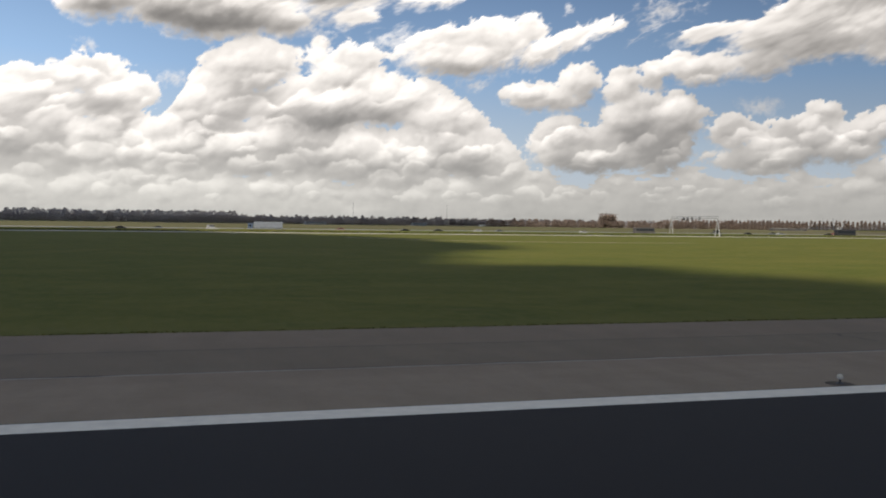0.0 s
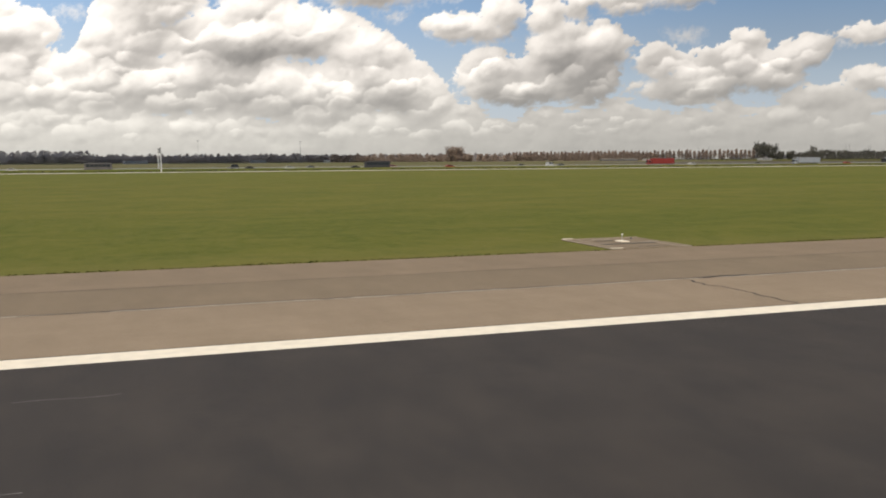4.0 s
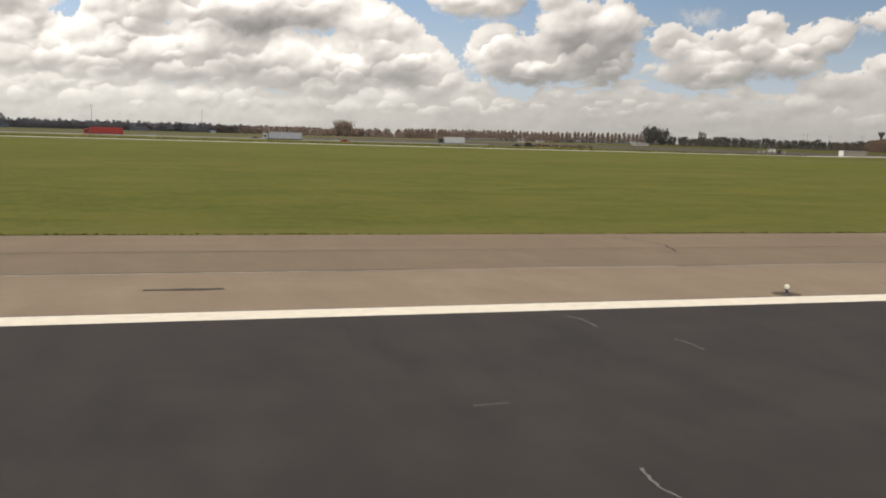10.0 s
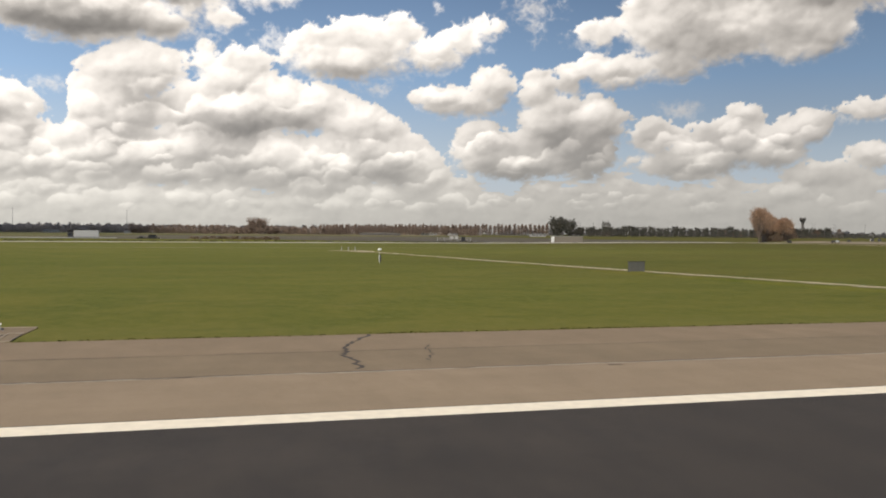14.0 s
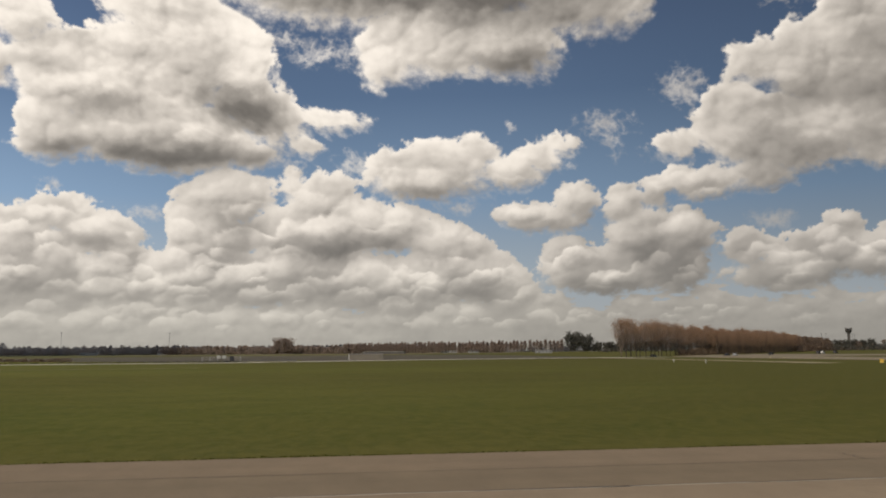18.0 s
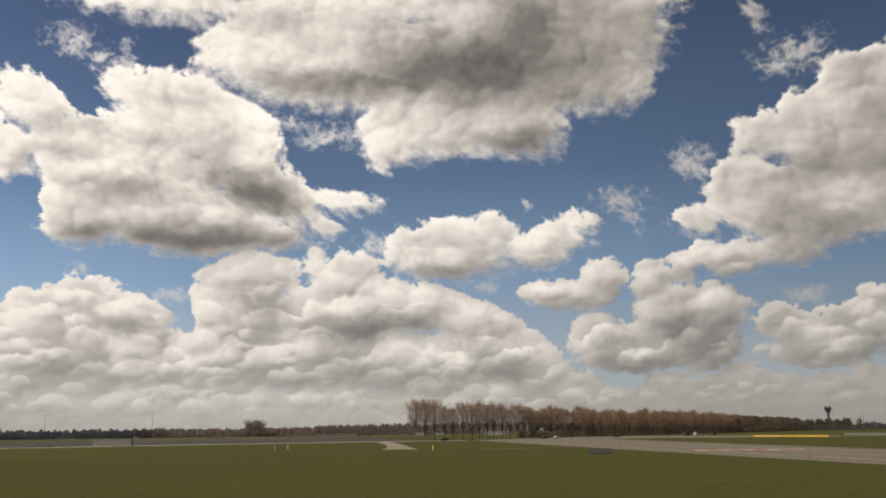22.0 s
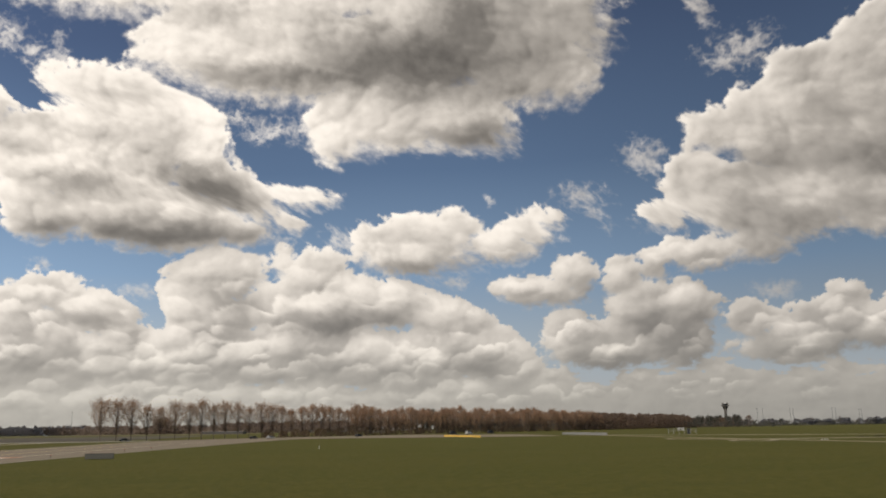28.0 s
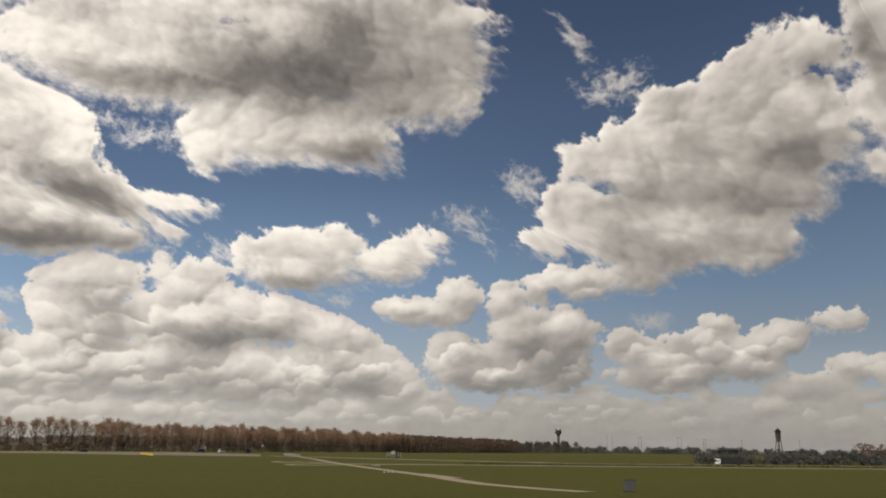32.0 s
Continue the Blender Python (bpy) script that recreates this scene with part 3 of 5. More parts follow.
# ---- more materials ----
M_CONCRETE = make_asphalt("pale_concrete", (0.34, 0.32, 0.28), (0.44, 0.41, 0.36), 0.2)
M_LANE = make_asphalt("pale_lane_asphalt", (0.255, 0.212, 0.142), (0.32, 0.27, 0.185), 0.2)
M_PITKERB = make_asphalt("worn_kerb_concrete", (0.20, 0.165, 0.12), (0.30, 0.25, 0.19), 0.3)
M_KERBPAINT = painted("worn_kerb_paint", (0.52, 0.46, 0.36), 0.8, 0, 0.45, 9.0)
M_TRACK = make_asphalt("dusty_track", (0.20, 0.175, 0.115), (0.26, 0.23, 0.155), 0.2)
M_ROAD = make_asphalt("road_asphalt", (0.085, 0.082, 0.078), (0.115, 0.110, 0.103), 0.2)
M_JOINT = painted("tar_joint", (0.055, 0.046, 0.038), 0.8)
M_PALEJOINT = painted("pale_joint_filler", (0.40, 0.36, 0.29), 0.9, 0, 0.4, 4.0)
M_PATCH = painted("dark_asphalt_patch", (0.105, 0.080, 0.055), 1.0, 0, 0.45, 5.0)
M_REDMARK = painted("worn_red_marking", (0.46, 0.20, 0.12), 0.8, 0, 0.4, 1.5)
M_SCUFF = painted("pale_scuff", (0.20, 0.19, 0.175), 0.9, 0, 0.5, 3.0)
M_RUBBER = painted("black_rubber", (0.02, 0.02, 0.02), 0.7)
M_STEEL = painted("galvanised_steel", (0.42, 0.43, 0.44), 0.45, 0.7)
M_DARK = painted("dark_metal", (0.045, 0.045, 0.05), 0.5, 0.3)
M_WHITE = painted("white_enamel", (0.78, 0.78, 0.76), 0.4, 0, 0.1)
M_OFFWHITE = painted("dusty_white_paint", (0.38, 0.38, 0.37), 0.5, 0, 0.2, 0.6)
M_LENS = painted("frosted_glass", (0.52, 0.49, 0.40), 0.2, 0, 0.1)
M_SIGN = painted("dark_blue_sign_back", (0.092, 0.094, 0.085), 0.5, 0.0, 0.3)
M_ORANGE = painted("orange_plastic", (0.75, 0.10, 0.025), 0.5, 0, 0.2)
M_YELLOW = painted("yellow_paint", (0.80, 0.52, 0.10), 0.6, 0, 0.2, 2.0)
M_TAXILINE = painted("worn_yellow_line", (0.80, 0.60, 0.30), 0.7, 0, 0.2, 2.0)
M_RED = painted("red_lorry_paint", (0.20, 0.028, 0.024), 0.4)
M_SILVER = painted("silver_car_paint", (0.45, 0.46, 0.47), 0.3, 0.4)
M_BLUE = painted("blue_paint", (0.09, 0.13, 0.20), 0.4)
M_BLACK = painted("black_car_paint", (0.02, 0.02, 0.022), 0.3)
M_GLASS = painted("dark_window_glass", (0.02, 0.025, 0.03), 0.08, 0, 0.1)
M_CONTAINER = painted("brown_grey_cladding", (0.16, 0.145, 0.12), 0.7, 0, 0.2, 0.5)
M_TRAILER = painted("dusty_trailer_sheet", (0.23, 0.25, 0.27), 0.6, 0, 0.2, 0.6)
M_GREY = painted("grey_cladding", (0.30, 0.30, 0.30), 0.6)
M_TOWER = painted("tower_concrete", (0.105, 0.098, 0.092), 0.8, 0, 0.3, 0.4)
M_BRICK = painted("brick_wall", (0.24, 0.13, 0.09), 0.9, 0, 0.3, 2.0)
M_ROOF = painted("roof_tiles", (0.085, 0.065, 0.055), 0.8, 0, 0.3, 2.0)
M_BARK = painted("grey_brown_bark", (0.165, 0.130, 0.105), 0.95, 0, 0.4, 1.5)


def make_foliage(name, a, b, c):
    """Twigs and leaves, which also let some light through."""
    k = Mat(name)
    tint = k.mix(k.math("MULTIPLY", k.random(), 0.6), k.ramp(k.island(), (0.0, a), (0.5, b), (1.0, c)), a)
    m = k.done(tint, 0.9, spec=0.1)
    thin, both = k.n.new("ShaderNodeBsdfTranslucent"), k.n.new("ShaderNodeMixShader")
    k.put(thin.inputs["Color"], tint)
    both.inputs[0].default_value = 0.6
    k.l.new(k.bsdf.outputs[0], both.inputs[1])
    k.l.new(thin.outputs[0], both.inputs[2])
    k.l.new(both.outputs[0], k.n["Material Output"].inputs["Surface"])
    return m


M_BUD = make_foliage("budding_poplar_twigs", (0.430, 0.285, 0.190), (0.480, 0.320, 0.212), (0.370, 0.252, 0.180))
M_BUDFAR = make_foliage("bare_poplar_twigs", (0.330, 0.262, 0.225), (0.375, 0.292, 0.245), (0.290, 0.238, 0.208))
M_DARKTREE = make_foliage("dark_tree_leaves", (0.150, 0.148, 0.130), (0.175, 0.170, 0.142), (0.125, 0.127, 0.114))
# far woods: distance haze put into the twig colour, paler and greyer
M_HAZEWOOD = make_foliage("hazed_bare_twigs", (0.420, 0.385, 0.372), (0.465, 0.418, 0.392), (0.370, 0.352, 0.348))
M_NEARWOOD = make_foliage("dark_wood_twigs", (0.230, 0.170, 0.130), (0.265, 0.192, 0.144), (0.190, 0.148, 0.120))
M_DOME = make_foliage("brown_tree_twigs", (0.300, 0.240, 0.200), (0.345, 0.270, 0.218), (0.260, 0.214, 0.182))
M_HEDGE = make_foliage("brown_undergrowth", (0.215, 0.160, 0.112), (0.250, 0.180, 0.122), (0.175, 0.138, 0.104))
M_BLADE = make_foliage("grass_blades", (0.090, 0.100, 0.018), (0.120, 0.115, 0.026), (0.145, 0.125, 0.040))


# ---- pavement details ----
def ribbon(points, width, z, ragged=1.0):
    """A thin strip along points, ragged or even."""
    v, f = [], []
    for i, p in enumerate(points):
        q, r = points[max(0, i - 1)], points[min(len(points) - 1, i + 1)]
        d = Vector((r[0] - q[0], r[1] - q[1])).normalized()
        w = width * (1 + ragged * random.uniform(-0.4, 0.3)) / 2
        v += [(p[0] - d.y * w, p[1] + d.x * w, z), (p[0] + d.y * w, p[1] - d.x * w, z)]
        if i:
            f.append((2 * i - 2, 2 * i - 1, 2 * i + 1, 2 * i))
    return v, f


def strip(name, points, width, z, material, parent=None, ragged=1.0, **tags):
    v, f = ribbon(points, width, z, ragged)
    ob = new(name, mesh_of(name, v, f, material))
    if parent:
        ob.parent = parent
        return ob
    return tagged(plan(ob), kind="structure", **tags)


runway = bpy.data.objects["runway"]
inner, outer = bpy.data.objects["runway_shoulder"], bpy.data.objects["outer_shoulder"]
# the long joints of the shoulder
wob = lambda y, a: [(x, y + random.uniform(-a, a)) for x in np.arange(-100, 1500, 1.6)]
strip("joint", wob(31.15, 0.03), 0.07, 0.029, M_JOINT, outer)
strip("joint", wob(26.36, 0.05), 0.11, 0.0395, M_PALEJOINT, outer)
strip("joint", wob(26.52, 0.05), 0.07, 0.0295, M_JOINT, outer)
strip("joint", wob(20.58, 0.015), 0.06, 0.0395, M_JOINT, inner)
for x in np.arange(-90, 1500, 3.1):
    if random.random() < 0.55:
        n = random.uniform(0.5, 2.6)
        strip("joint_gap", [(x + n * k / 4, 26.40 + random.uniform(-0.05, 0.05)) for k in range(5)], random.uniform(0.04, 0.08), 0.043, M_JOINT if random.random() < 0.3 else M_PALEJOINT, outer)
# cracks that run across it
def crack(x, y0, y1, lean=0.0, width=0.07):
    n = max(6, int(abs(y1 - y0) / 0.22))
    px, pts = x, []
    for i in range(n + 1):
        px += random.uniform(-0.16, 0.16) + lean * (y1 - y0) / n
        pts.append((px, y0 + (y1 - y0) * i / n))
    a = [p for p in pts if p[1] > 26.42]
    b = [p for p in pts if p[1] <= 26.38]
    for ps, z, owner in ((a, 0.029, outer), (b, 0.039, inner)):
        if len(ps) > 1:
            strip("crack", ps, width * random.uniform(0.7, 1.4), z, M_JOINT, owner)


for x, y0, y1 in ((252.2, 21.2, 25), (489.9, 29, 33.4), (586.2, 30, 35), (599.5, 22, 25.6), (745.4, 21.4, 26.6), (748.7, 29, 35), (653, 29.8, 35), (1010.8, 30.6, 35.2), (1015.2, 24, 26)):
    crack(x, y0, y1)
crack(815.2, 27.0, 36.1, 0.18, 0.12)
crack(818.0, 28.2, 32.2, 0.25)
crack(212.9, 32.4, 36.1, 0.0, 0.1)
for k in range(33):
    x = -60 + 45.0 * k + random.uniform(-9, 9)
    y0 = random.choice((20.8, 22.7, 26.5, 28.8, 31.3))
    crack(x, y0, min(35.9, y0 + random.uniform(1.5, 6)), random.uniform(-0.15, 0.15))
# dark oil and patch stains by the lights
for k in range(16):
    x, y = random.uniform(60, 1420), random.choice((26.4, 28.4, 31.4, 23.8)) + random.uniform(-0.6, 0.6)
    strip("tar_patch", [(x + i * 0.5, y + random.uniform(-0.04, 0.04)) for i in range(random.randint(2, 5))], random.uniform(0.08, 0.22), 0.0445 if y < 26.6 else 0.031, M_JOINT, inner if y < 26.4 else outer)
# runway seams, scuffs and the touchdown bar
for x in (468.5,):
    strip("seam", [(x + random.uniform(-0.02, 0.02), y) for y in np.arange(-20, 19.6, 0.8)], 0.05, 0.0435, M_SCUFF, runway)
for x, y in ((588.0, 16.9), (598.2, 13.4), (678.5, 16.6), (732.0, 11.5), (472.0, 15.2), (473.4, 14.0), (474.6, 14.8), (471.2, 12.2)):
    for n in range(2 if y != 9.3 else 1):
        l = random.uniform(0.5, 1.5)
        strip("tyre_scuff", [(x + l * k / 6 + 0.2 * n, y + 0.35 * n - 0.5 * k / 6 + random.uniform(-0.05, 0.05)) for k in range(7)], 0.035, 0.044, M_SCUFF, runway)
for pts in (((643.5, 18.90), (643.7, 18.50), (643.7, 17.70)), ((644.8, 16.30), (644.9, 15.90), (644.9, 15.30)), ((640.4, 9.70), (640.3, 9.10), (640.4, 8.70))):
    fine = [(pts[i][0] + (pts[i + 1][0] - pts[i][0]) * j / 6 + random.uniform(-0.02, 0.02), pts[i][1] + (pts[i + 1][1] - pts[i][1]) * j / 6 + random.uniform(-0.04, 0.04)) for i in range(len(pts) - 1) for j in range(7)]
    strip("tyre_scuff", fine, 0.045, 0.0441, M_SCUFF, runway)
for k in range(45):
    x, y = random.uniform(80, 1300), random.uniform(6, 19)
    strip("tyre_scuff", [(x + i * 0.3, y + 0.05 * math.sin(i) + random.uniform(-0.02, 0.02)) for i in range(random.randint(3, 7))], random.uniform(0.015, 0.03), 0.044, M_SCUFF, runway)


def make_bar_paint():
    k = Mat("grooved_white_paint")
    groove = k.ramp(k.noise(2.2, 2, stretch=(0.02, 1, 1)), (0.42, 0.0), (0.6, 1.0))
    fleck = k.ramp(k.noise(5, 4, 0.7, stretch=(0.3, 1, 1)), (0.55, 0.0), (0.8, 1.0))
    c = k.mix(k.math("MULTIPLY", groove, 0.25), (0.74, 0.70, 0.59), (0.54, 0.50, 0.41))
    return k.done(k.mix(k.math("MULTIPLY", fleck, 0.3), c, (0.4, 0.38, 0.34)), 0.7)


M_BAR = make_bar_paint()
for x in (442.1, 592.1 - 300.0):
    bar = sheet("touchdown_bar", (x, x + 22.5), (7.5, 10.52), 0.0445, M_BAR, 0.004, 22.5, label="broad white painted touchdown zone bar on runway", category="road marking")
disc = thing("inset_light", 441.42, 10.5, 0.04, label="round flush steel runway light set in asphalt", category="runway light")
part("rim", cyl(bmesh.new(), 0.125, 0.115, 0.0, 0.015, 20), M_STEEL, disc)
part("lens", cyl(bmesh.new(), 0.06, 0.05, 0.0155, 0.03, 14), M_LENS, disc)


# ---- runway edge lights ----
def edge_light():
    t = thing("runway_edge_light", 0, 0, 0.035, label="small white elevated runway edge light on dark base", category="runway light", group="runway edge lights")
    part("base_patch", cyl(bmesh.new(), 0.40, 0.38, 0.0, 0.006, 24), M_PATCH, t)
    part("base_plate", cyl(cyl(bmesh.new(), 0.12, 0.11, 0.006, 0.025, 16), 0.06, 0.045, 0.025, 0.06, 12), M_DARK, t)
    part("stem", cyl(cyl(bmesh.new(), 0.028, 0.026, 0.06, 0.14, 8), 0.045, 0.04, 0.09, 0.11, 10), M_DARK, t)
    lamp = part("lamp_body", cyl(cyl(bmesh.new(), 0.045, 0.078, 0.13, 0.165, 14), 0.088, 0.088, 0.165, 0.19, 14), M_OFFWHITE, t)
    part("lens", cyl(cyl(bmesh.new(), 0.074, 0.076, 0.19, 0.25, 14), 0.076, 0.035, 0.25, 0.28, 14), M_LENS, lamp, "pale frosted glass lens")
    return t


LIGHTS_X = [21.1 + 30 * k for k in range(0, 50)]
first = edge_light()
first.matrix_basis = pose(LIGHTS_X[0] * UNIT, 20.95 * UNIT, 0.035 * UNIT) @ Matrix.Scale(UNIT, 4)
for x in LIGHTS_X[1:]:
    copy_thing(first, pose(x * UNIT, 20.95 * UNIT, 0.035 * UNIT))


# ---- drain pits in the grass verge ----
def drain_pit():
    t = thing("drain_pit", 0, 0, 0.0, label="shallow concrete drain pit with dark slots in grass verge", category="drain", group="drain pits along the shoulder")
    v = [(-1.65, 36.2, 0.03), (2.55, 36.2, 0.03), (2.85, 41.6, 0.03), (-1.6, 41.6, 0.03)]
    v += [(x, y, -0.1) for x, y, z in v]
    part("slab", mesh_of("slab", v, [(0, 1, 2, 3), (0, 4, 5, 1), (1, 5, 6, 2), (2, 6, 7, 3), (3, 7, 4, 0)], M_OUTER), None, t)
    # kerbed bays at both ends
    for x0, x1, y0, y1 in ((-1.66, -1.02, 36.45, 41.5), (2.05, 2.66, 36.45, 39.2)):
        for a, b, c, d in ((x0, x0 + 0.09, y0, y1), (x1 - 0.06, x1, y0, y1 - 0.4), (x0, x1, y0 - 0.1, y0 + 0.12), (x0, x1, y1, y1 + 0.2)):
            part("kerb", boxed(a, b, c, d, 0.02, 0.055, bevel=0.012), M_PITKERB, t)
    part("back_kerb", boxed(-0.95, 2.8, 41.5, 41.66, 0.02, 0.06, bevel=0.012), M_PITKERB, t)
    part("slot", boxed(-0.92, 2.02, 38.42, 38.80, 0.02, 0.040, bevel=0.004), M_JOINT, t, "long dark drain slot")
    part("slot_lip", boxed(-0.92, 2.02, 38.82, 38.92, 0.02, 0.065, bevel=0.01), M_PITKERB, t)
    part("slot", boxed(-0.42, 0.58, 40.12, 40.40, 0.02, 0.042, bevel=0.004), M_JOINT, t, "short dark drain slot")
    part("grate_edge", boxed(-0.5, 0.6, 40.42, 40.66, 0.02, 0.09, bevel=0.015), M_PITKERB, t)
    part("front_slot", boxed(0.2, 2.0, 37.12, 37.24, 0.02, 0.038, bevel=0.003), M_JOINT, t, "thin dark slot")
    part("cover", boxed(0.55, 0.98, 39.25, 39.95, 0.03, 0.085, bevel=0.02), M_PAINT, t, "white painted cover plate")
    part("kerb_stone", boxed(-1.7, -1.1, 36.30, 36.52, 0.03, 0.09, bevel=0.02), M_KERBPAINT, t, "white painted kerb stone")
    part("kerb_stone", boxed(-1.55, -1.0, 41.55, 41.78, 0.03, 0.09, bevel=0.02), M_KERBPAINT, t, "white painted kerb stone")
    for x, y, h, m in ((1.5, 40.9, 0.31, M_WHITE), (1.68, 40.3, 0.16, M_DARK)):
        lamp = part("marker_lamp", cyl(bmesh.new(), 0.018, 0.018, 0.03, h - 0.07, 6, x, y), M_STEEL, t)
        part("lamp_head", cyl(bmesh.new(), 0.05, 0.04, h - 0.07, h, 8, x, y), m, lamp)
    return t


PITS = [141, 171, 231, 261, 351, 411, 441, 531, 621.3, 711.3, 801.3, 861, 1011]
first = drain_pit()
first.location = (PITS[0] * UNIT, 0, 0)
for x in PITS[1:]:
    copy_thing(first, pose(x * UNIT, 0, 0))

# cable slots sawn across the shoulder from each pit, two of them right to the light
for x in (171, 231, 1011):
    for y0, y1, z, owner in ((35.9, 26.7 if x in (171, 231) else 30.6, 0.0305, outer),) + (((26.1, 22.6, 0.0405, inner),) if x in (171, 231) else ()):
        strip("cable_slot", [(x + 1.0 + 0.11 * (35.9 - y) * (1 if x < 300 else 0.3) + random.uniform(-0.05, 0.05), y) for y in np.linspace(y0, y1, 22)], 0.09, z, M_JOINT, owner)

# ---- grass fringe along the shoulder and tufts ----
def blades(name, places, height, material, **tags):
    v, f = [], []
    for x, y in places:
        for _ in range(2):
            a, h, w = random.uniform(0, 6.28), height * random.uniform(0.5, 1.4), random.uniform(0.03, 0.08)
            dx, dy = math.cos(a), math.sin(a)
            px, py = x + random.uniform(-0.1, 0.1), y + random.uniform(-0.1, 0.1)
            n = len(v)
            v += [(px - dy * w, py + dx * w, 0.0), (px + dy * w, py - dx * w, 0.0), (px + dx * h * 0.5, py + dy * h * 0.5, h)]
            f.append((n, n + 1, n + 2))
    return tagged(plan(new(name, mesh_of(name, v, f, material))), kind="stuff", **tags)


fringe = []
for k in range(26000):
    x = random.uniform(60, 1160)
    fringe.append((x, 36.2 + abs(random.gauss(0, 0.22)) + 0.12 * math.sin(x * 0.7) + 0.1 * math.sin(x * 0.23)))
blades("grass_fringe", fringe, 0.045, M_BLADE, label="ragged grass fringe creeping over asphalt edge", category="grass")

# ---- roads and taxiways ----
def slab(name, outline, z, material, **tags):
    """A level sheet from an outline, with its rim going into the ground."""
    n = len(outline)
    v = [(x, y, z) for x, y in outline] + [(x, y, z - 0.2) for x, y in outline]
    f = [tuple(range(n))] + [(i, i + n, (i + 1) % n + n, (i + 1) % n) for i in range(n)]
    return tagged(plan(new(name, mesh_of(name, v, f, material))), kind="structure", **tags)


def smooth(points, n=8):
    """A rounded line through points."""
    out = []
    for i in range(len(points) - 1):
        p0, p1, p2, p3 = (Vector(points[min(max(i + k, 0), len(points) - 1)]) for k in (-1, 0, 1, 2))
        for j in range(n):
            t = j / n
            out.append(0.5 * (2 * p1 + (p2 - p0) * t + (2 * p0 - 5 * p1 + 4 * p2 - p3) * t * t + (3 * p1 - p0 - 3 * p2 + p3) * t ** 3))
    out.append(Vector(points[-1]))
    return [(p.x, p.y) for p in out]


def road(name, points, width, z, material, lines=None, **tags):
    """A road along a rounded line, optionally with painted edge lines."""
    ps = smooth(points)
    left, right = [], []
    for i, p in enumerate(ps):
        q, r = ps[max(0, i - 1)], ps[min(len(ps) - 1, i + 1)]
        d = Vector((r[0] - q[0], r[1] - q[1])).normalized()
        left.append((p[0] - d.y * width / 2, p[1] + d.x * width / 2))
        right.append((p[0] + d.y * width / 2, p[1] - d.x * width / 2))
    n = len(ps)
    v = [(x, y, z) for x, y in right + left] + [(x, y, z - 0.2) for x, y in right + left]
    f = []
    for i in range(n - 1):
        f += [(i, i + 1, n + i + 1, n + i), (i, 2 * n + i, 2 * n + i + 1, i + 1), (n + i, n + i + 1, 3 * n + i + 1, 3 * n + i)]
    ob = tagged(plan(new(name, mesh_of(name, v, f, material))), kind="structure", **tags)
    if lines:
        for side in (left, right):
            strip("edge_line", side, lines, z + 0.005, M_PAINT, ob)
    return ob


# the service road that meets the shoulder between two cones
road("service_road", [(866.5, 36.2), (866.0, 44), (864.7, 57), (862.3, 73), (859.5, 91), (854.2, 130), (850.2, 165), (847.2, 196), (846.4, 203)], 3.2, 0.022, M_LANE, 0.16, label="narrow asphalt service road with white edge lines", category="road")
slab("service_road_mouth", [(864.4, 36.2), (868.8, 36.2), (867.9, 40), (864.7, 40)], 0.018, M_LANE, label="flared mouth of an asphalt service road", category="road")
slab("service_road_end", [(845.6, 188), (848.9, 188), (850.2, 200), (849.0, 206), (840.5, 206), (844.2, 199)], 0.018, M_LANE, label="widened pale end of a service road", category="road")
# unmown grass that stands along its western edge
v, f = [], []
ps = smooth([(862.6, 46), (861.6, 57), (859.2, 73), (856.4, 91), (851.2, 130), (847.3, 165), (844.6, 186)], 12)
for i, q in enumerate(ps):
    tall = 0.20 * min(1.0, i / 5, (len(ps) - 1 - i) / 6) * random.uniform(0.8, 1.2)
    v += [(q[0] + o, q[1], zz) for o, zz in ((-2.2, -0.01), (-1.0, tall), (0.5, tall), (1.35, -0.01))]
    if i:
        f += [(4 * i - 4 + j, 4 * i - 3 + j, 4 * i + 1 + j, 4 * i + j) for j in range(3)]
tagged(plan(new("grass_bank", mesh_of("grass_bank", v, f, M_GRASS))), "unmown grass bank along the service road", "grass", kind="structure")
# the long perimeter road
road("perimeter_road", [(-2600, 362), (300, 362), (860, 364), (950, 380), (1020, 420), (1085, 440), (1150, 446)], 20.0, 0.012, M_CONCRETE, label="pale concrete perimeter road across the grass", category="road")
road("grass_track", [(770, 238), (830, 239), (880, 243), (935, 249)], 1.3, 0.02, M_TRACK, label="thin worn track through the grass", category="road")
road("airport_road", [(1345, 421.6), (1385, 352), (1420, 302), (1480, 273), (1900, 264), (2600, 252)], 8.0, 0.055, M_TRACK, label="pale asphalt road beyond the grass", category="road")
road("parallel_road", [(1353, 237), (1385, 237), (1450, 232), (1600, 226), (2600, 216)], 9.0, 0.018, M_TRACK, label="pale concrete road beside a ditch", category="road")
slab("cross_taxiway", [(1153.0, 446.5), (1218.0, 446.5), (1221.5, 431), (1250, 434), (1290, 409), (1338, 396), (1342, 500), (1292, 606), (1230, 562), (1182, 502)], 0.024, M_TAXI, label="broad pale asphalt taxiway before the poplars", category="taxiway")
# a short track in the grass near the start
road("grass_track", [(139, 262), (152, 240), (166, 224), (190, 214), (226, 214)], 2.6, 0.02, M_TRACK, label="short pale track curving through the grass", category="road")
road("grass_track", [(1125, 220.5), (1134, 221), (1146, 229), (1157, 239)], 1.3, 0.02, M_TRACK, label="thin worn track through the grass", category="road")
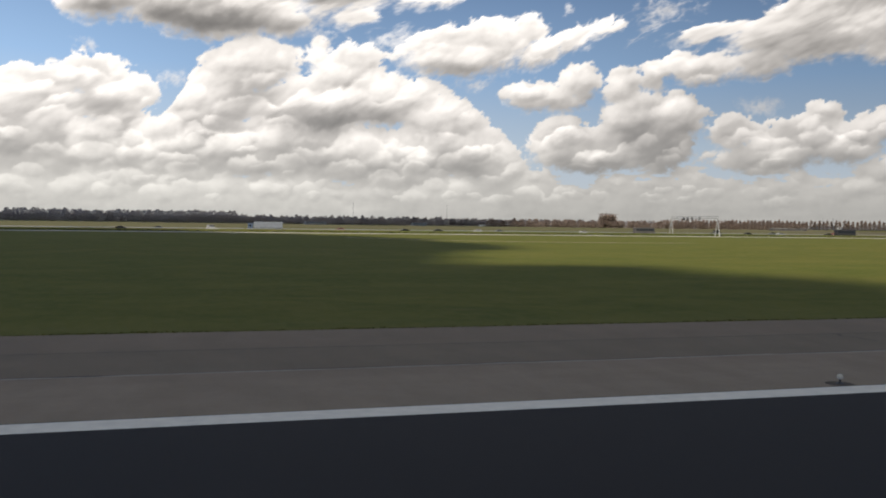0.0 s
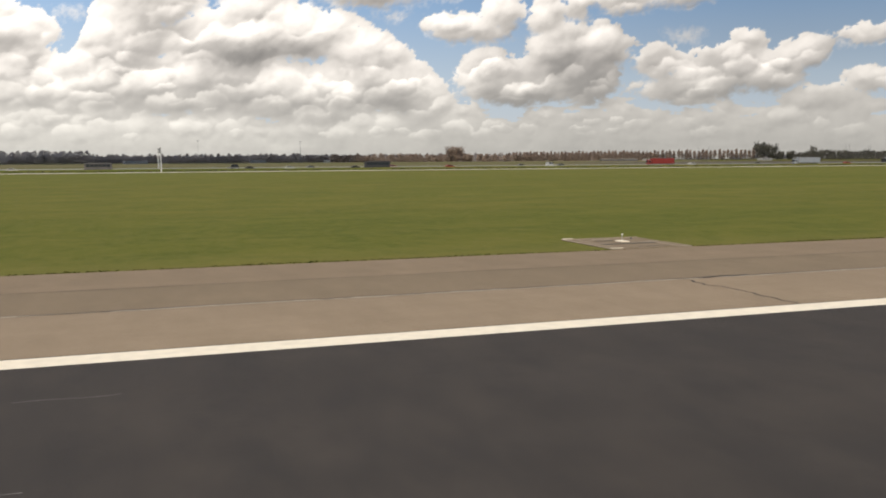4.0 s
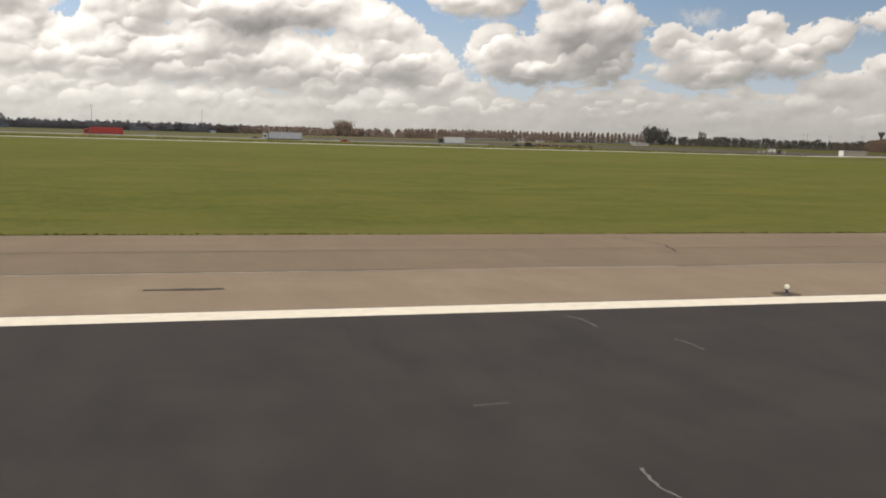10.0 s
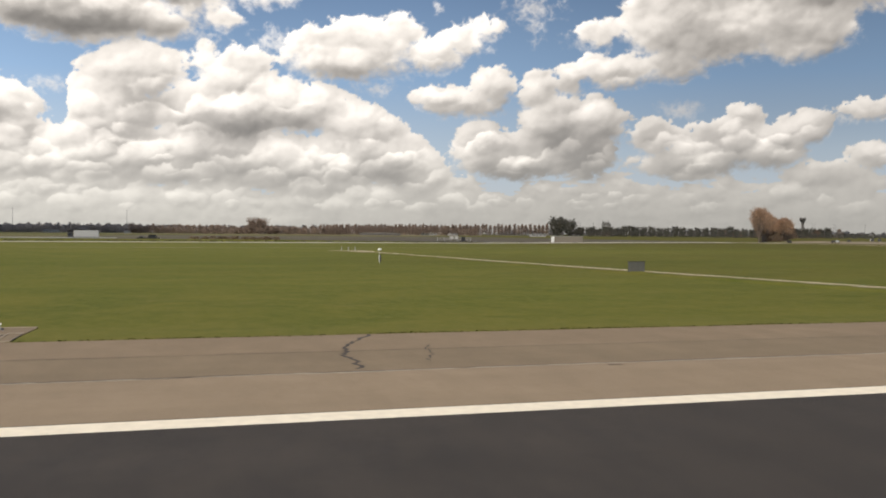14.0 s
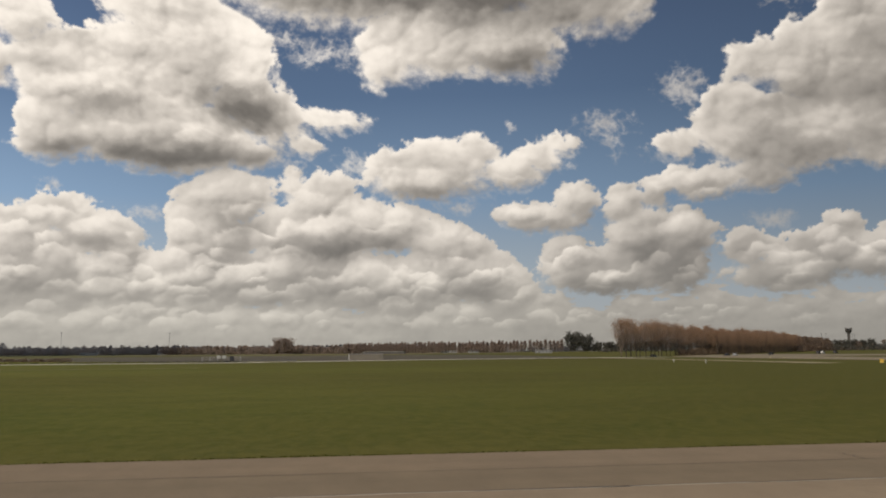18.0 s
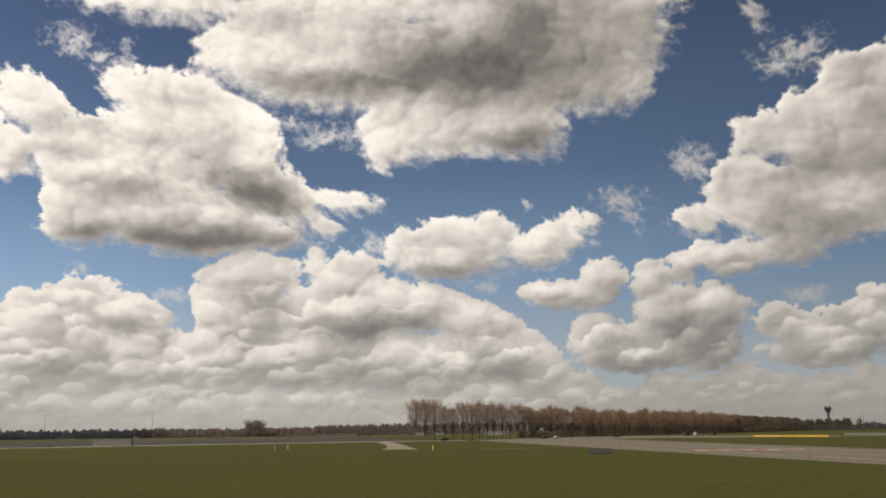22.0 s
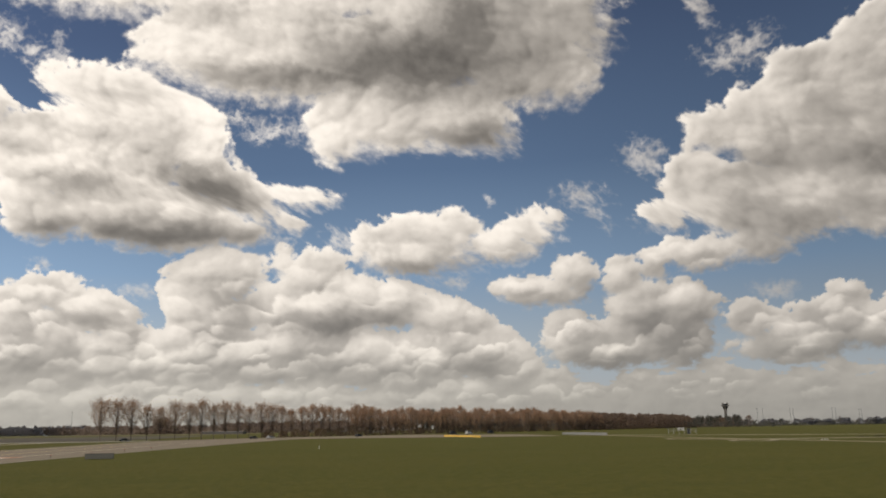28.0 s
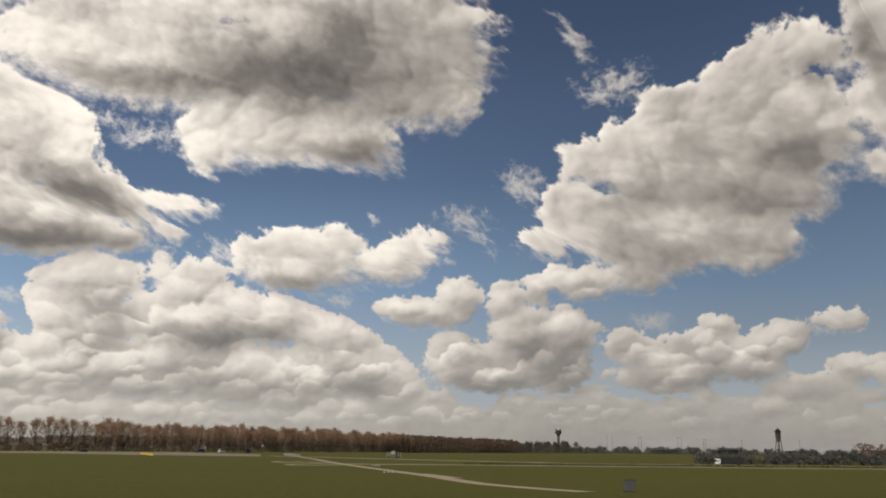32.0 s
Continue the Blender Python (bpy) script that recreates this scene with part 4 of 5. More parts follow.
# stub road beside the taxiway
slab("stub_road", [(1101.4, 230), (1110.6, 228.5), (1110.8, 262), (1112.2, 310), (1113, 436), (1107, 436), (1106.2, 310), (1104.4, 262)], 0.03, M_LANE, label="short pale concrete access stub in grass", category="road")
# the taxiway that leaves the runway at a right angle, with rounded corners
def fillet(cx, cy, r, a0, a1, n=12):
    return [(cx + r * math.cos(radians(a0 + (a1 - a0) * i / n)), cy + r * math.sin(radians(a0 + (a1 - a0) * i / n))) for i in range(n + 1)]


TX = 1170.6
def left_edge(y):
    return float(np.interp(y, [62, 78, 100, 200, 300, 400, 450], [1152.6, 1152.4, 1152.0, 1152.0, 1153.0, 1154.5, 1155.5]))


def right_edge(y):
    return float(np.interp(y, [62, 92, 142, 160, 222, 250, 300, 360, 410, 430], [1188.4, 1188.9, 1191.2, 1192.4, 1197.2, 1199.8, 1204.5, 1210, 1216, 1221]))


bend = lambda y: 0.00012 * max(0.0, y - 140) ** 2
outline = [(1132.0, 36.2)] + fillet(1132.6, 56.2, 20.0, -90, -4)[1:] + [(1152.6, 62)] + [(left_edge(y), y) for y in range(70, 441, 15)]
outline += [(1153, 446), (1217.5, 446)] + [(right_edge(y), y) for y in range(430, 69, -15)] + fillet(1214.2, 62, 25.8, 180, 270) + [(1217, 36.2)]
slab("taxiway", outline, 0.03, M_TAXI, label="broad pale asphalt taxiway joining the runway", category="taxiway")
taxi = bpy.data.objects["taxiway"]
line = lambda x, flare: [(x + flare * bend(y), y) for y in np.arange(40, 400, 4.0)]
strip("centre_line", line(1171.1, -0.3), 0.34, 0.036, M_TAXILINE, taxi, 0.3)
for x in (1159.5, 1160.0):
    strip("edge_line", line(x, -0.6), 0.2, 0.036, M_TAXILINE, taxi, 0.3)
strip("edge_line", line(1180.9, 1.0), 0.32, 0.036, M_PAINT, taxi, 0.3)
for side, off in ((left_edge, 0.25), (right_edge, -0.25)):
    strip("verge_line", [(side(y) + off, y) for y in np.arange(66, 380, 4.0)], 0.3, 0.0355, M_CONCRETE, taxi, 0.5)
# worn red surface marking with white bars
strip("red_marking", [(1159.4 + 1.2 * k, 173.5 - 0.25 * k) for k in range(20)], 8, 0.0363, M_REDMARK, taxi, 0.5)
for k in range(5):
    strip("white_bar", [(1161.0 + 4.4 * k + 0.5 * n, 173 - 1.0 * k) for n in range(5)], 4 + k % 2, 0.0385, M_PAINT, taxi, 0.5)
for k in range(30):
    x, y = TX + random.uniform(-13, 13), random.uniform(45, 300)
    strip("crack", [(x + random.uniform(-0.1, 0.1) + i * 0.3, y + i * random.uniform(0.3, 0.8)) for i in range(7)], 0.1, 0.0335, M_JOINT, taxi)
# pale far service roads
road("far_path", [(1358.7, 88.5), (1355.6, 98), (1353.4, 108.8), (1353.4, 125), (1353.6, 140), (1352.6, 205), (1352.5, 260), (1354, 330), (1354, 400)], 2.6, 0.022, M_LANE, label="pale concrete service path over the grass", category="road")
slab("path_bay", [(1353.6, 128), (1356.6, 130), (1355.8, 150), (1352.4, 150)], 0.026, M_LANE, label="widened passing bay of a concrete path", category="road")
road("far_path", [(1350.5, 246), (1346.0, 262), (1341.5, 272), (1336.5, 262), (1341.0, 246), (1346.5, 238), (1351.5, 232)], 1.9, 0.024, M_LANE, label="pale concrete loop beside a path", category="road")
road("far_path", [(1352.2, 228), (1347.0, 218), (1341.5, 212), (1337.5, 220), (1342.5, 230), (1351.0, 236)], 1.9, 0.026, M_LANE, label="small pale concrete loop beside a path", category="road")


# ---- signs, cones and marker posts ----
def sign_board(x, y, w, h, turn=0.0, foot=0.35):
    t = thing("airfield_sign", x, y, 0, turn, label="dark blue-grey airfield sign board seen from behind", category="sign", group="airfield signs")
    part("board", boxed(-w / 2, w / 2, -0.14, 0.14, foot, foot + h, bevel=0.03), M_SIGN, t)
    for z in (foot - 0.06, foot + h):
        part("frame", boxed(-w / 2 - 0.04, w / 2 + 0.04, -0.16, 0.16, z, z + 0.06), M_DARK, t)
    for k in range(3):
        part("leg", cyl(bmesh.new(), 0.05, 0.05, 0.0, foot, 8, -w / 2 + 0.3 + k * (w - 0.6) / 2), M_STEEL, t)
    part("rib", boxed(-0.04, 0.04, -0.19, -0.14, foot + 0.05, foot + h - 0.05), M_SIGN, t)
    return t


sign_board(856.8, 87.2, 1.9, 1.15, 0, 0.1)
sign_board(1137.0, 157.0, 4.2, 0.75, 0, 0.12)
sign_board(1201.0, 150.0, 4.4, 0.75, 0, 0.12)
sign_board(1363.5, 88.5, 1.3, 1.15, 0, 0.05)


def cone(x, y):
    t = thing("marker_cone", x, y, 0.0, label="orange plastic marker cone with a black tip", category="traffic cone", group="cones at the service road")
    part("foot", boxed(-0.15, 0.15, -0.15, 0.15, 0.03, 0.06, bevel=0.01), M_RUBBER, t)
    part("body", cyl(bmesh.new(), 0.115, 0.05, 0.06, 0.50, 14), M_ORANGE, t)
    part("collar", cyl(bmesh.new(), 0.062, 0.045, 0.50, 0.57, 12), M_YELLOW, t)
    part("tip", cyl(bmesh.new(), 0.03, 0.022, 0.57, 0.74, 10), M_RUBBER, t)
    return t


cone(863.5, 36.8)
cone(868.7, 36.7)
for k in range(7):
    x, y = 867.9 + random.uniform(-0.8, 1.2), 37.3 + random.uniform(0, 1.6)
    t = thing("weed_flower", x, y, 0.0, label="small white-flowered weed by the road edge", category="plant", group="weeds by the cones")
    part("stalk", cyl(bmesh.new(), 0.010, 0.006, 0.0, 0.2 + 0.03 * k, 5), M_BLADE, t)
    bm = bmesh.new()
    for j in range(6):
        a = j * 1.05
        bmesh.ops.create_icosphere(bm, subdivisions=1, radius=0.016, matrix=Matrix.Translation((0.035 * math.cos(a), 0.035 * math.sin(a), 0.2 + 0.03 * k)))
    part("flower", bm, M_WHITE, t)


def marker_post(x, y, h, colour, head=0.24, plate=False):
    t = thing("marker_post", x, y, 0.0, label="slim white marker post standing in grass", category="marker post", group="marker posts")
    part("post", cyl(bmesh.new(), 0.09, 0.08, 0.0, h, 10), colour, t)
    if plate:
        part("plate", boxed(-0.13, -0.094, -0.17, 0.17, 0.15, h + 0.15, bevel=0.01), M_WHITE, t, "white reflector plate")
    part("cap", boxed(-0.11, 0.11, -0.11, 0.11, h, h + min(head, 0.2), bevel=0.03), M_DARK if plate else M_OFFWHITE, t)
    return t


for x, y, h, c, hd in ((1076.1, 264.0, 0.9, M_WHITE, 0.3), (1234.3, 204.7, 0.5, M_WHITE, 0.35), (844.4, 208.0, 0.6, M_STEEL, 0.15), (846.0, 208.0, 0.6, M_STEEL, 0.15), (847.6, 208.0, 0.6, M_STEEL, 0.15)):
    marker_post(x, y, h, c, hd)
marker_post(1074.5, 238.0, 1.0, M_DARK, 0.2, True)


t = thing("instrument_mast", 834.7, 117.2, 0.0, label="slim instrument mast with a white cap in the grass", category="mast")
part("pole", cyl(bmesh.new(), 0.03, 0.025, 0.0, 1.85, 8), M_STEEL, t)
part("cap", cyl(cyl(bmesh.new(), 0.20, 0.30, 1.82, 1.95, 14), 0.30, 0.12, 1.95, 2.12, 14), M_WHITE, t, "white domed cap")
part("case", boxed(-0.02, 0.20, -0.14, 0.14, 0.35, 1.25, bevel=0.02), M_DARK, t, "dark instrument case")
part("face_plate", boxed(-0.06, -0.024, -0.14, 0.14, 0.35, 1.25, bevel=0.01), M_WHITE, t, "white face plate")


def marker_row(x, y):
    t = thing("marker_blocks", x, y, 0.0, label="row of three small white marker blocks", category="marker", group="marker blocks by the path")
    for k in range(3):
        part("block", boxed(k * 0.7, k * 0.7 + 0.28, -0.15, 0.15, 0.0, 0.3, bevel=0.04), M_OFFWHITE, t)


t = thing("marker_box", 1113.2, 216.0, 0.0, -80, label="bright yellow marker box standing in the grass", category="marker")
part("board", boxed(-0.62, 0.62, -0.10, -0.04, 0.12, 1.1, bevel=0.02), M_YELLOW, t)
part("backing", boxed(-0.60, 0.60, -0.038, 0.06, 0.14, 1.08, bevel=0.02), M_DARK, t)
for s in (-0.3, 0.3):
    part("leg", boxed(s - 0.04, s + 0.04, -0.04, 0.04, 0.0, 0.12), M_STEEL, t)
marker_row(1356.4, 212)
marker_row(1349.0, 154)


def edge_marker(x, y):
    t = thing("taxiway_marker", x, y, 0.03, label="thin dark taxiway edge marker stick", category="marker post", group="taxiway edge markers")
    part("stick", cyl(bmesh.new(), 0.05, 0.045, 0.02, 0.52, 10), M_DARK, t)
    part("foot", cyl(bmesh.new(), 0.11, 0.09, 0.0, 0.03, 10), M_RUBBER, t)
    part("band", cyl(bmesh.new(), 0.052, 0.052, 0.36, 0.44, 10), M_ORANGE, t, "orange band")
    return t


for k in range(9):
    y = 56 + 22 * k
    edge_marker(left_edge(y) + 5.0, y)
    edge_marker(right_edge(y) - 2.5 - 0.02 * max(0, y - 90), y)


def low_barrier(x0, y0, x1, y1, h, colour, label):
    n = max(3, int(math.hypot(x1 - x0, y1 - y0) / 5.5))
    t = thing("barrier", x0, y0, 0.0, math.degrees(math.atan2(y1 - y0, x1 - x0)), label=label, category="barrier")
    length = math.hypot(x1 - x0, y1 - y0)
    for i in range(n):
        a = length * i / n
        part("panel", boxed(a + 0.05, a + length / n - 0.05, -0.12, 0.12, 0.15, h, bevel=0.03), colour, t)
        part("post", boxed(a - 0.08, a + 0.08, -0.16, 0.16, 0.0, h * 0.95), M_STEEL, t)
    return t


low_barrier(1287.5, 421.0, 1296.3, 368.3, 0.95, M_YELLOW, "long low yellow barrier across the far taxiway")
low_barrier(1351.5, 452, 1353.5, 382.0, 1.2, M_GREY, "long low pale grey barrier beside the path")

# ---- fields beyond the motorway ----
def make_field():
    k = Mat("dull_field")
    rows = k.ramp(k.noise(0.05, 3, stretch=(0.05, 1, 1)), (0.35, 0.0), (0.65, 1.0))
    patch = k.ramp(k.noise(0.006, 3, stretch=(0.4, 1, 1)), (0.4, 0.0), (0.6, 1.0))
    c = k.mix(rows, (0.128, 0.122, 0.066), (0.096, 0.102, 0.048))
    return k.done(k.mix(k.math("MULTIPLY", patch, 0.6), c, (0.150, 0.128, 0.085)), 1.0, spec=0.0)


M_FIELD = make_field()
slab("field", [(-5000, 456), (1090, 456), (1090, 1100), (1700, 1900), (1700, 2340), (-5000, 2340)], 0.02, M_FIELD, label="dull brown-green farm field beyond the motorway", category="field")
M_PLOUGH = make_asphalt("ploughed_soil", (0.050, 0.043, 0.030), (0.082, 0.070, 0.046), 0.5)
slab("ploughed_field", [(962, 398), (1008, 428), (1075, 450), (1121, 457), (1128, 640), (1118, 900), (760, 900), (700, 500), (962, 470)], 0.026, M_PLOUGH, label="dark grey-brown ploughed field beyond the perimeter road", category="field")
# ---- the motorway ----
for y0, y1 in ((396, 409), (421, 434)):
    sheet("motorway", (-2600, 960), (y0, y1), 0.35, M_ROAD, 0.5, 200, label="grey asphalt motorway carriageway", category="road")
v, f = [], []
for i, x in enumerate(np.arange(-2600, 981, 40.0)):
    up = float(np.interp(x, (820, 975), (1.0, 0.02)))
    v += [(x, y, z * up - 0.02) for y, z in ((386, 0.0), (390.5, 0.92), (393, 0.92), (396, 0.32), (409, 0.32), (421, 0.32), (434, 0.32), (446, 0.32), (452, 0.0))]
    if i:
        for j in range(8):
            a = 9 * (i - 1) + j
            f.append((a, a + 9, a + 10, a + 1))
tagged(plan(new("road_verge", mesh_of("road_verge", v, f, M_GRASS))), "low grass bank along the motorway", "grass", kind="structure")
M_DITCH = make_foliage("dark_reeds", (0.035, 0.036, 0.018), (0.05, 0.045, 0.022), (0.028, 0.03, 0.016))
reeds = [(random.uniform(-700, 940), 382 + random.uniform(-2.5, 2.5)) for k in range(14000)]
blades("ditch_reeds", reeds, 0.75, M_DITCH, label="dark reeds along a far ditch", category="reeds")
reeds = [(random.uniform(1388, 2300), 248 + random.uniform(-2.5, 2.5)) for k in range(7000)]
blades("ditch_reeds", reeds, 0.55, M_DITCH, label="dark reeds along a ditch beside the far road", category="reeds")


CROPS = [(812 + 1.6 * k + random.uniform(-1, 1), 454 + random.uniform(-2, 2), 0, random.uniform(1.5, 2.5), random.uniform(1.3, 1.8), 70) for k in range(26)]


def guard_rail(y, x0, x1):
    t = thing("guard_rail", x0, y, 0.35, label="galvanised steel guard rail along the motorway", category="guard rail", group="motorway guard rails")
    part("rail", box(boxed(0, x1 - x0, -0.08, 0.08, 0.62, 0.78), 0, x1 - x0, -0.05, 0.05, 0.78, 0.9), M_STEEL, t)
    for k in range(int((x1 - x0) / 16)):
        part("post", boxed(16 * k, 16 * k + 0.14, 0.08, 0.2, 0, 0.85), M_STEEL, t)


for x in range(-100, 780, 220):
    guard_rail(414.6, x, x + 219)


def car(x, y, colour, label, van=0.0, z=0.35, turn=0.0):
    t = thing("van" if van else "car", x, y, z, turn, label=label, category="van" if van else "car")
    l, h = 4.4 + van * 1.1, 1.45 + van * 0.85
    prof = [(-l / 2, 0.35), (-l / 2, 0.85), (-l / 2 + 0.15, 0.95), (-l * 0.36, h * 0.98 if van else 1.0), (-l * 0.26 if not van else -l * 0.42, h), (l * 0.12, h), (l * 0.27, 0.98), (l / 2 - 0.1, 0.82), (l / 2, 0.6), (l / 2, 0.35)]
    v = [(a, s, b) for s in (-0.86, 0.86) for a, b in prof]
    n = len(prof)
    fs = [tuple(range(n))[::-1], tuple(range(n, 2 * n))] + [(i, (i + 1) % n, (i + 1) % n + n, i + n) for i in range(n)]
    part("body", mesh_of("body", v, fs, colour), None, t)
    for s in (-1, 1):
        part("side_window", boxed(-l * 0.24, l * 0.17, s * 0.875 - 0.01, s * 0.875 + 0.01, h * 0.68, h * 0.93), M_GLASS, t)
    for a in (-l * 0.31, l * 0.31):
        for s in (-0.8, 0.8):
            bm = bmesh.new()
            bmesh.ops.create_cone(bm, cap_ends=True, segments=12, radius1=0.33, radius2=0.33, depth=0.22, matrix=Matrix.Translation((a, s, 0.33)) @ Matrix.Rotation(radians(90), 4, "X"))
            wheel = part("wheel", bm, M_RUBBER, t)
            bm = bmesh.new()
            bmesh.ops.create_cone(bm, cap_ends=True, segments=10, radius1=0.2, radius2=0.2, depth=0.25, matrix=Matrix.Translation((a, s, 0.33)) @ Matrix.Rotation(radians(90), 4, "X"))
            part("rim", bm, M_SILVER, wheel)
    for s in (-0.6, 0.6):
        part("headlight", boxed(l / 2 - 0.03, l / 2 + 0.02, s - 0.18, s + 0.18, 0.62, 0.78), M_LENS, t)
    return t


def lorry(x, y, box_colour, cab_colour, label, length=13.0, way=1, z=0.35, coach=False):
    t = thing("coach" if coach else "lorry", x, y, z, 0 if way > 0 else 180, label=label, category="bus" if coach else "lorry")
    if coach:
        part("body", boxed(-length / 2, length / 2, -1.25, 1.25, 0.4, 3.4, bevel=0.15), box_colour, t)
        for s in (-1, 1):
            for k in range(6):
                a = -length / 2 + 0.8 + k * (length - 1.4) / 6
                part("window", boxed(a, a + (length - 1.4) / 6 - 0.2, s * 1.26 - 0.01, s * 1.26 + 0.01, 1.7, 2.9), M_GLASS, t)
        part("windscreen", boxed(length / 2 - 0.01, length / 2 + 0.02, -1.05, 1.05, 1.2, 2.9), M_GLASS, t)
        axles = (-length * 0.3, length * 0.33)
    else:
        part("trailer", boxed(-length / 2, length / 2 - 2.6, -1.27, 1.27, 1.05, 3.9, bevel=0.05), box_colour, t)
        part("chassis", boxed(-length / 2, length / 2 - 0.3, -0.5, 0.5, 0.7, 1.04), M_DARK, t)
        part("cab", boxed(length / 2 - 2.2, length / 2, -1.2, 1.2, 0.5, 3.1, bevel=0.18), cab_colour, t)
        part("windscreen", boxed(length / 2 - 0.02, length / 2 + 0.02, -1.0, 1.0, 1.7, 2.7), M_GLASS, t)
        for s in (-1, 1):
            part("side_window", boxed(length / 2 - 1.5, length / 2 - 0.4, s * 1.21 - 0.01, s * 1.21 + 0.01, 1.7, 2.5), M_GLASS, t)
        axles = (-length * 0.42, -length * 0.34, length * 0.18, length * 0.40)
    for a in axles:
        for s in (-1.05, 1.05):
            bm = bmesh.new()
            bmesh.ops.create_cone(bm, cap_ends=True, segments=12, radius1=0.5, radius2=0.5, depth=0.3, matrix=Matrix.Translation((a, s, 0.5)) @ Matrix.Rotation(radians(90), 4, "X"))
            wheel = part("wheel", bm, M_RUBBER, t)
            bm = bmesh.new()
            bmesh.ops.create_cone(bm, cap_ends=True, segments=10, radius1=0.28, radius2=0.28, depth=0.33, matrix=Matrix.Translation((a, s, 0.5)) @ Matrix.Rotation(radians(90), 4, "X"))
            part("rim", bm, M_SILVER, wheel)
    return t


NEAR, FAR = 402.0, 428.0
lorry(129.5, FAR, M_TRAILER, M_BLUE, "pale grey box lorry with a blue cab on the motorway", 16, -1)
lorry(314, NEAR, M_TOWER, M_OFFWHITE, "dark grey motor coach on the motorway", 11, 1, coach=True)
lorry(434.5, NEAR, M_DARK, M_OFFWHITE, "dark motor coach on the motorway", 12, 1, coach=True)
lorry(602, FAR, M_RED, M_RED, "red container lorry on the motorway", 16.5, -1)
lorry(678, NEAR, M_TRAILER, M_TRAILER, "pale grey box lorry on the motorway", 17, -1)
lorry(764, FAR, M_SILVER, M_DARK, "silver trailer lorry with a dark cab on the motorway", 13, -1)
for i, (x, y) in enumerate(((67, NEAR), (81, FAR), (104.5, NEAR), (165, FAR), (192, NEAR + 4), (207, NEAR), (246, FAR), (281, NEAR), (372, FAR), (394, NEAR), (377, NEAR + 4), (408, FAR), (424, NEAR), (449, FAR), (523, NEAR), (541, FAR), (518, FAR), (622, FAR), (706, NEAR), (708, FAR), (795, NEAR), (668, FAR + 3), (235, FAR), (470, NEAR), (790, NEAR + 4))):
    c, nm = ((M_BLACK, "black"), (M_SILVER, "silver"), (M_OFFWHITE, "white"), (M_DARK, "dark grey"), (M_RED, "dark red"))[(i * 7 + 3) % 5 if i % 4 else 0]
    car(x, y, c, f"{nm} {'van' if i % 6 == 2 else 'hatchback car'} on the motorway", 1.0 if i % 6 == 2 else 0.0, turn=0 if y < 415 else 180)


def gantry(x, y, span, h):
    t = thing("road_gantry", x, y, 0.0, 90, label="pale steel sign gantry on splayed legs over motorway", category="gantry")
    for a in (0, span):
        for s in (-1, 1):
            bm = bmesh.new()
            bmesh.ops.create_cone(bm, cap_ends=True, segments=8, radius1=0.27, radius2=0.20, depth=math.hypot(h, 1.9), matrix=Matrix.Translation((a + s * 0.95, 0, h / 2)) @ Matrix.Rotation(-s * math.atan2(1.9, h), 4, "Y"))
            part("leg", bm, M_OFFWHITE, t)
    for dz in (0.0, 1.0):
        part("beam", boxed(-0.5, span + 0.5, -0.2, 0.2, h - 0.2 + dz, h + 0.1 + dz), M_OFFWHITE, t)
    for k in range(12):
        a = span * k / 12
        bm = bmesh.new()
        bmesh.ops.create_cone(bm, cap_ends=True, segments=5, radius1=0.08, radius2=0.08, depth=math.hypot(span / 12, 0.9), matrix=Matrix.Translation((a + span / 24, 0, h + 0.45)) @ Matrix.Rotation((1 if k % 2 else -1) * math.atan2(span / 12, 0.9), 4, "Y"))
        part("brace", bm, M_STEEL, t)
    for a, m in ((span * 0.36, M_OFFWHITE), (span * 0.52, M_GREY), (span * 0.62, M_DARK), (span * 0.70, M_DARK)):
        part("sign_panel", boxed(a, a + 1.8, -0.35, -0.22, h - 0.9, h + 0.7), m, t)


gantry(338.5, 375.0, 42.5, 8.6)
# low white pipe racks and a long container beyond the motorway
def pipe_frame(x, y, turn, length):
    t = thing("pipe_frame", x, y, 0.3, turn, label="low white steel pipe frame with small cabinets", category="frame", group="white pipe frames")
    for k in range(6):
        a = length * k / 5
        part("leg", boxed(a - 0.08, a + 0.08, -0.08, 0.08, -0.3, 1.9), M_STEEL, t)
    for z in (0.95, 1.75):
        part("rail", boxed(-0.5, length + 0.5, -0.06, 0.06, z, z + 0.11), M_OFFWHITE, t)
    for a in (0.38, 0.52):
        part("cabinet", boxed(length * a, length * a + 1.6, -0.5, 0.5, 1.2, 2.5, bevel=0.05), M_OFFWHITE, t)
    part("cabinet", boxed(length * 0.72, length * 0.72 + 1.8, -0.5, 0.5, -0.3, 2.2, bevel=0.05), M_DARK, t)


pipe_frame(920, 398, 0, 16)
pipe_frame(1397.4, 426, -89, 33)
t = thing("site_container", 983.6, 411, 0.0, label="long brown-grey site container with a white end wall", category="container")
part("end_wall", boxed(-0.06, 0.0, 0, 3.8, 0.05, 3.1), M_WHITE, t, "white end wall")
part("body", boxed(0.004, 15.5, 0, 3.8, 0, 2.9, bevel=0.05), M_CONTAINER, t)
part("roof", boxed(-0.1, 15.7, -0.15, 3.95, 2.904, 3.05), M_GREY, t)
for k in range(8):
    part("rib", boxed(0.6 + 1.9 * k, 0.75 + 1.9 * k, -0.06, -0.002, 0.1, 2.8), M_CONTAINER, t)
door = part("door", boxed(3.0, 4.0, -0.05, -0.004, 0.05, 2.1), M_CONTAINER, t)
part("handle", boxed(3.8, 3.9, -0.10, -0.052, 1.0, 1.06), M_DARK, door)


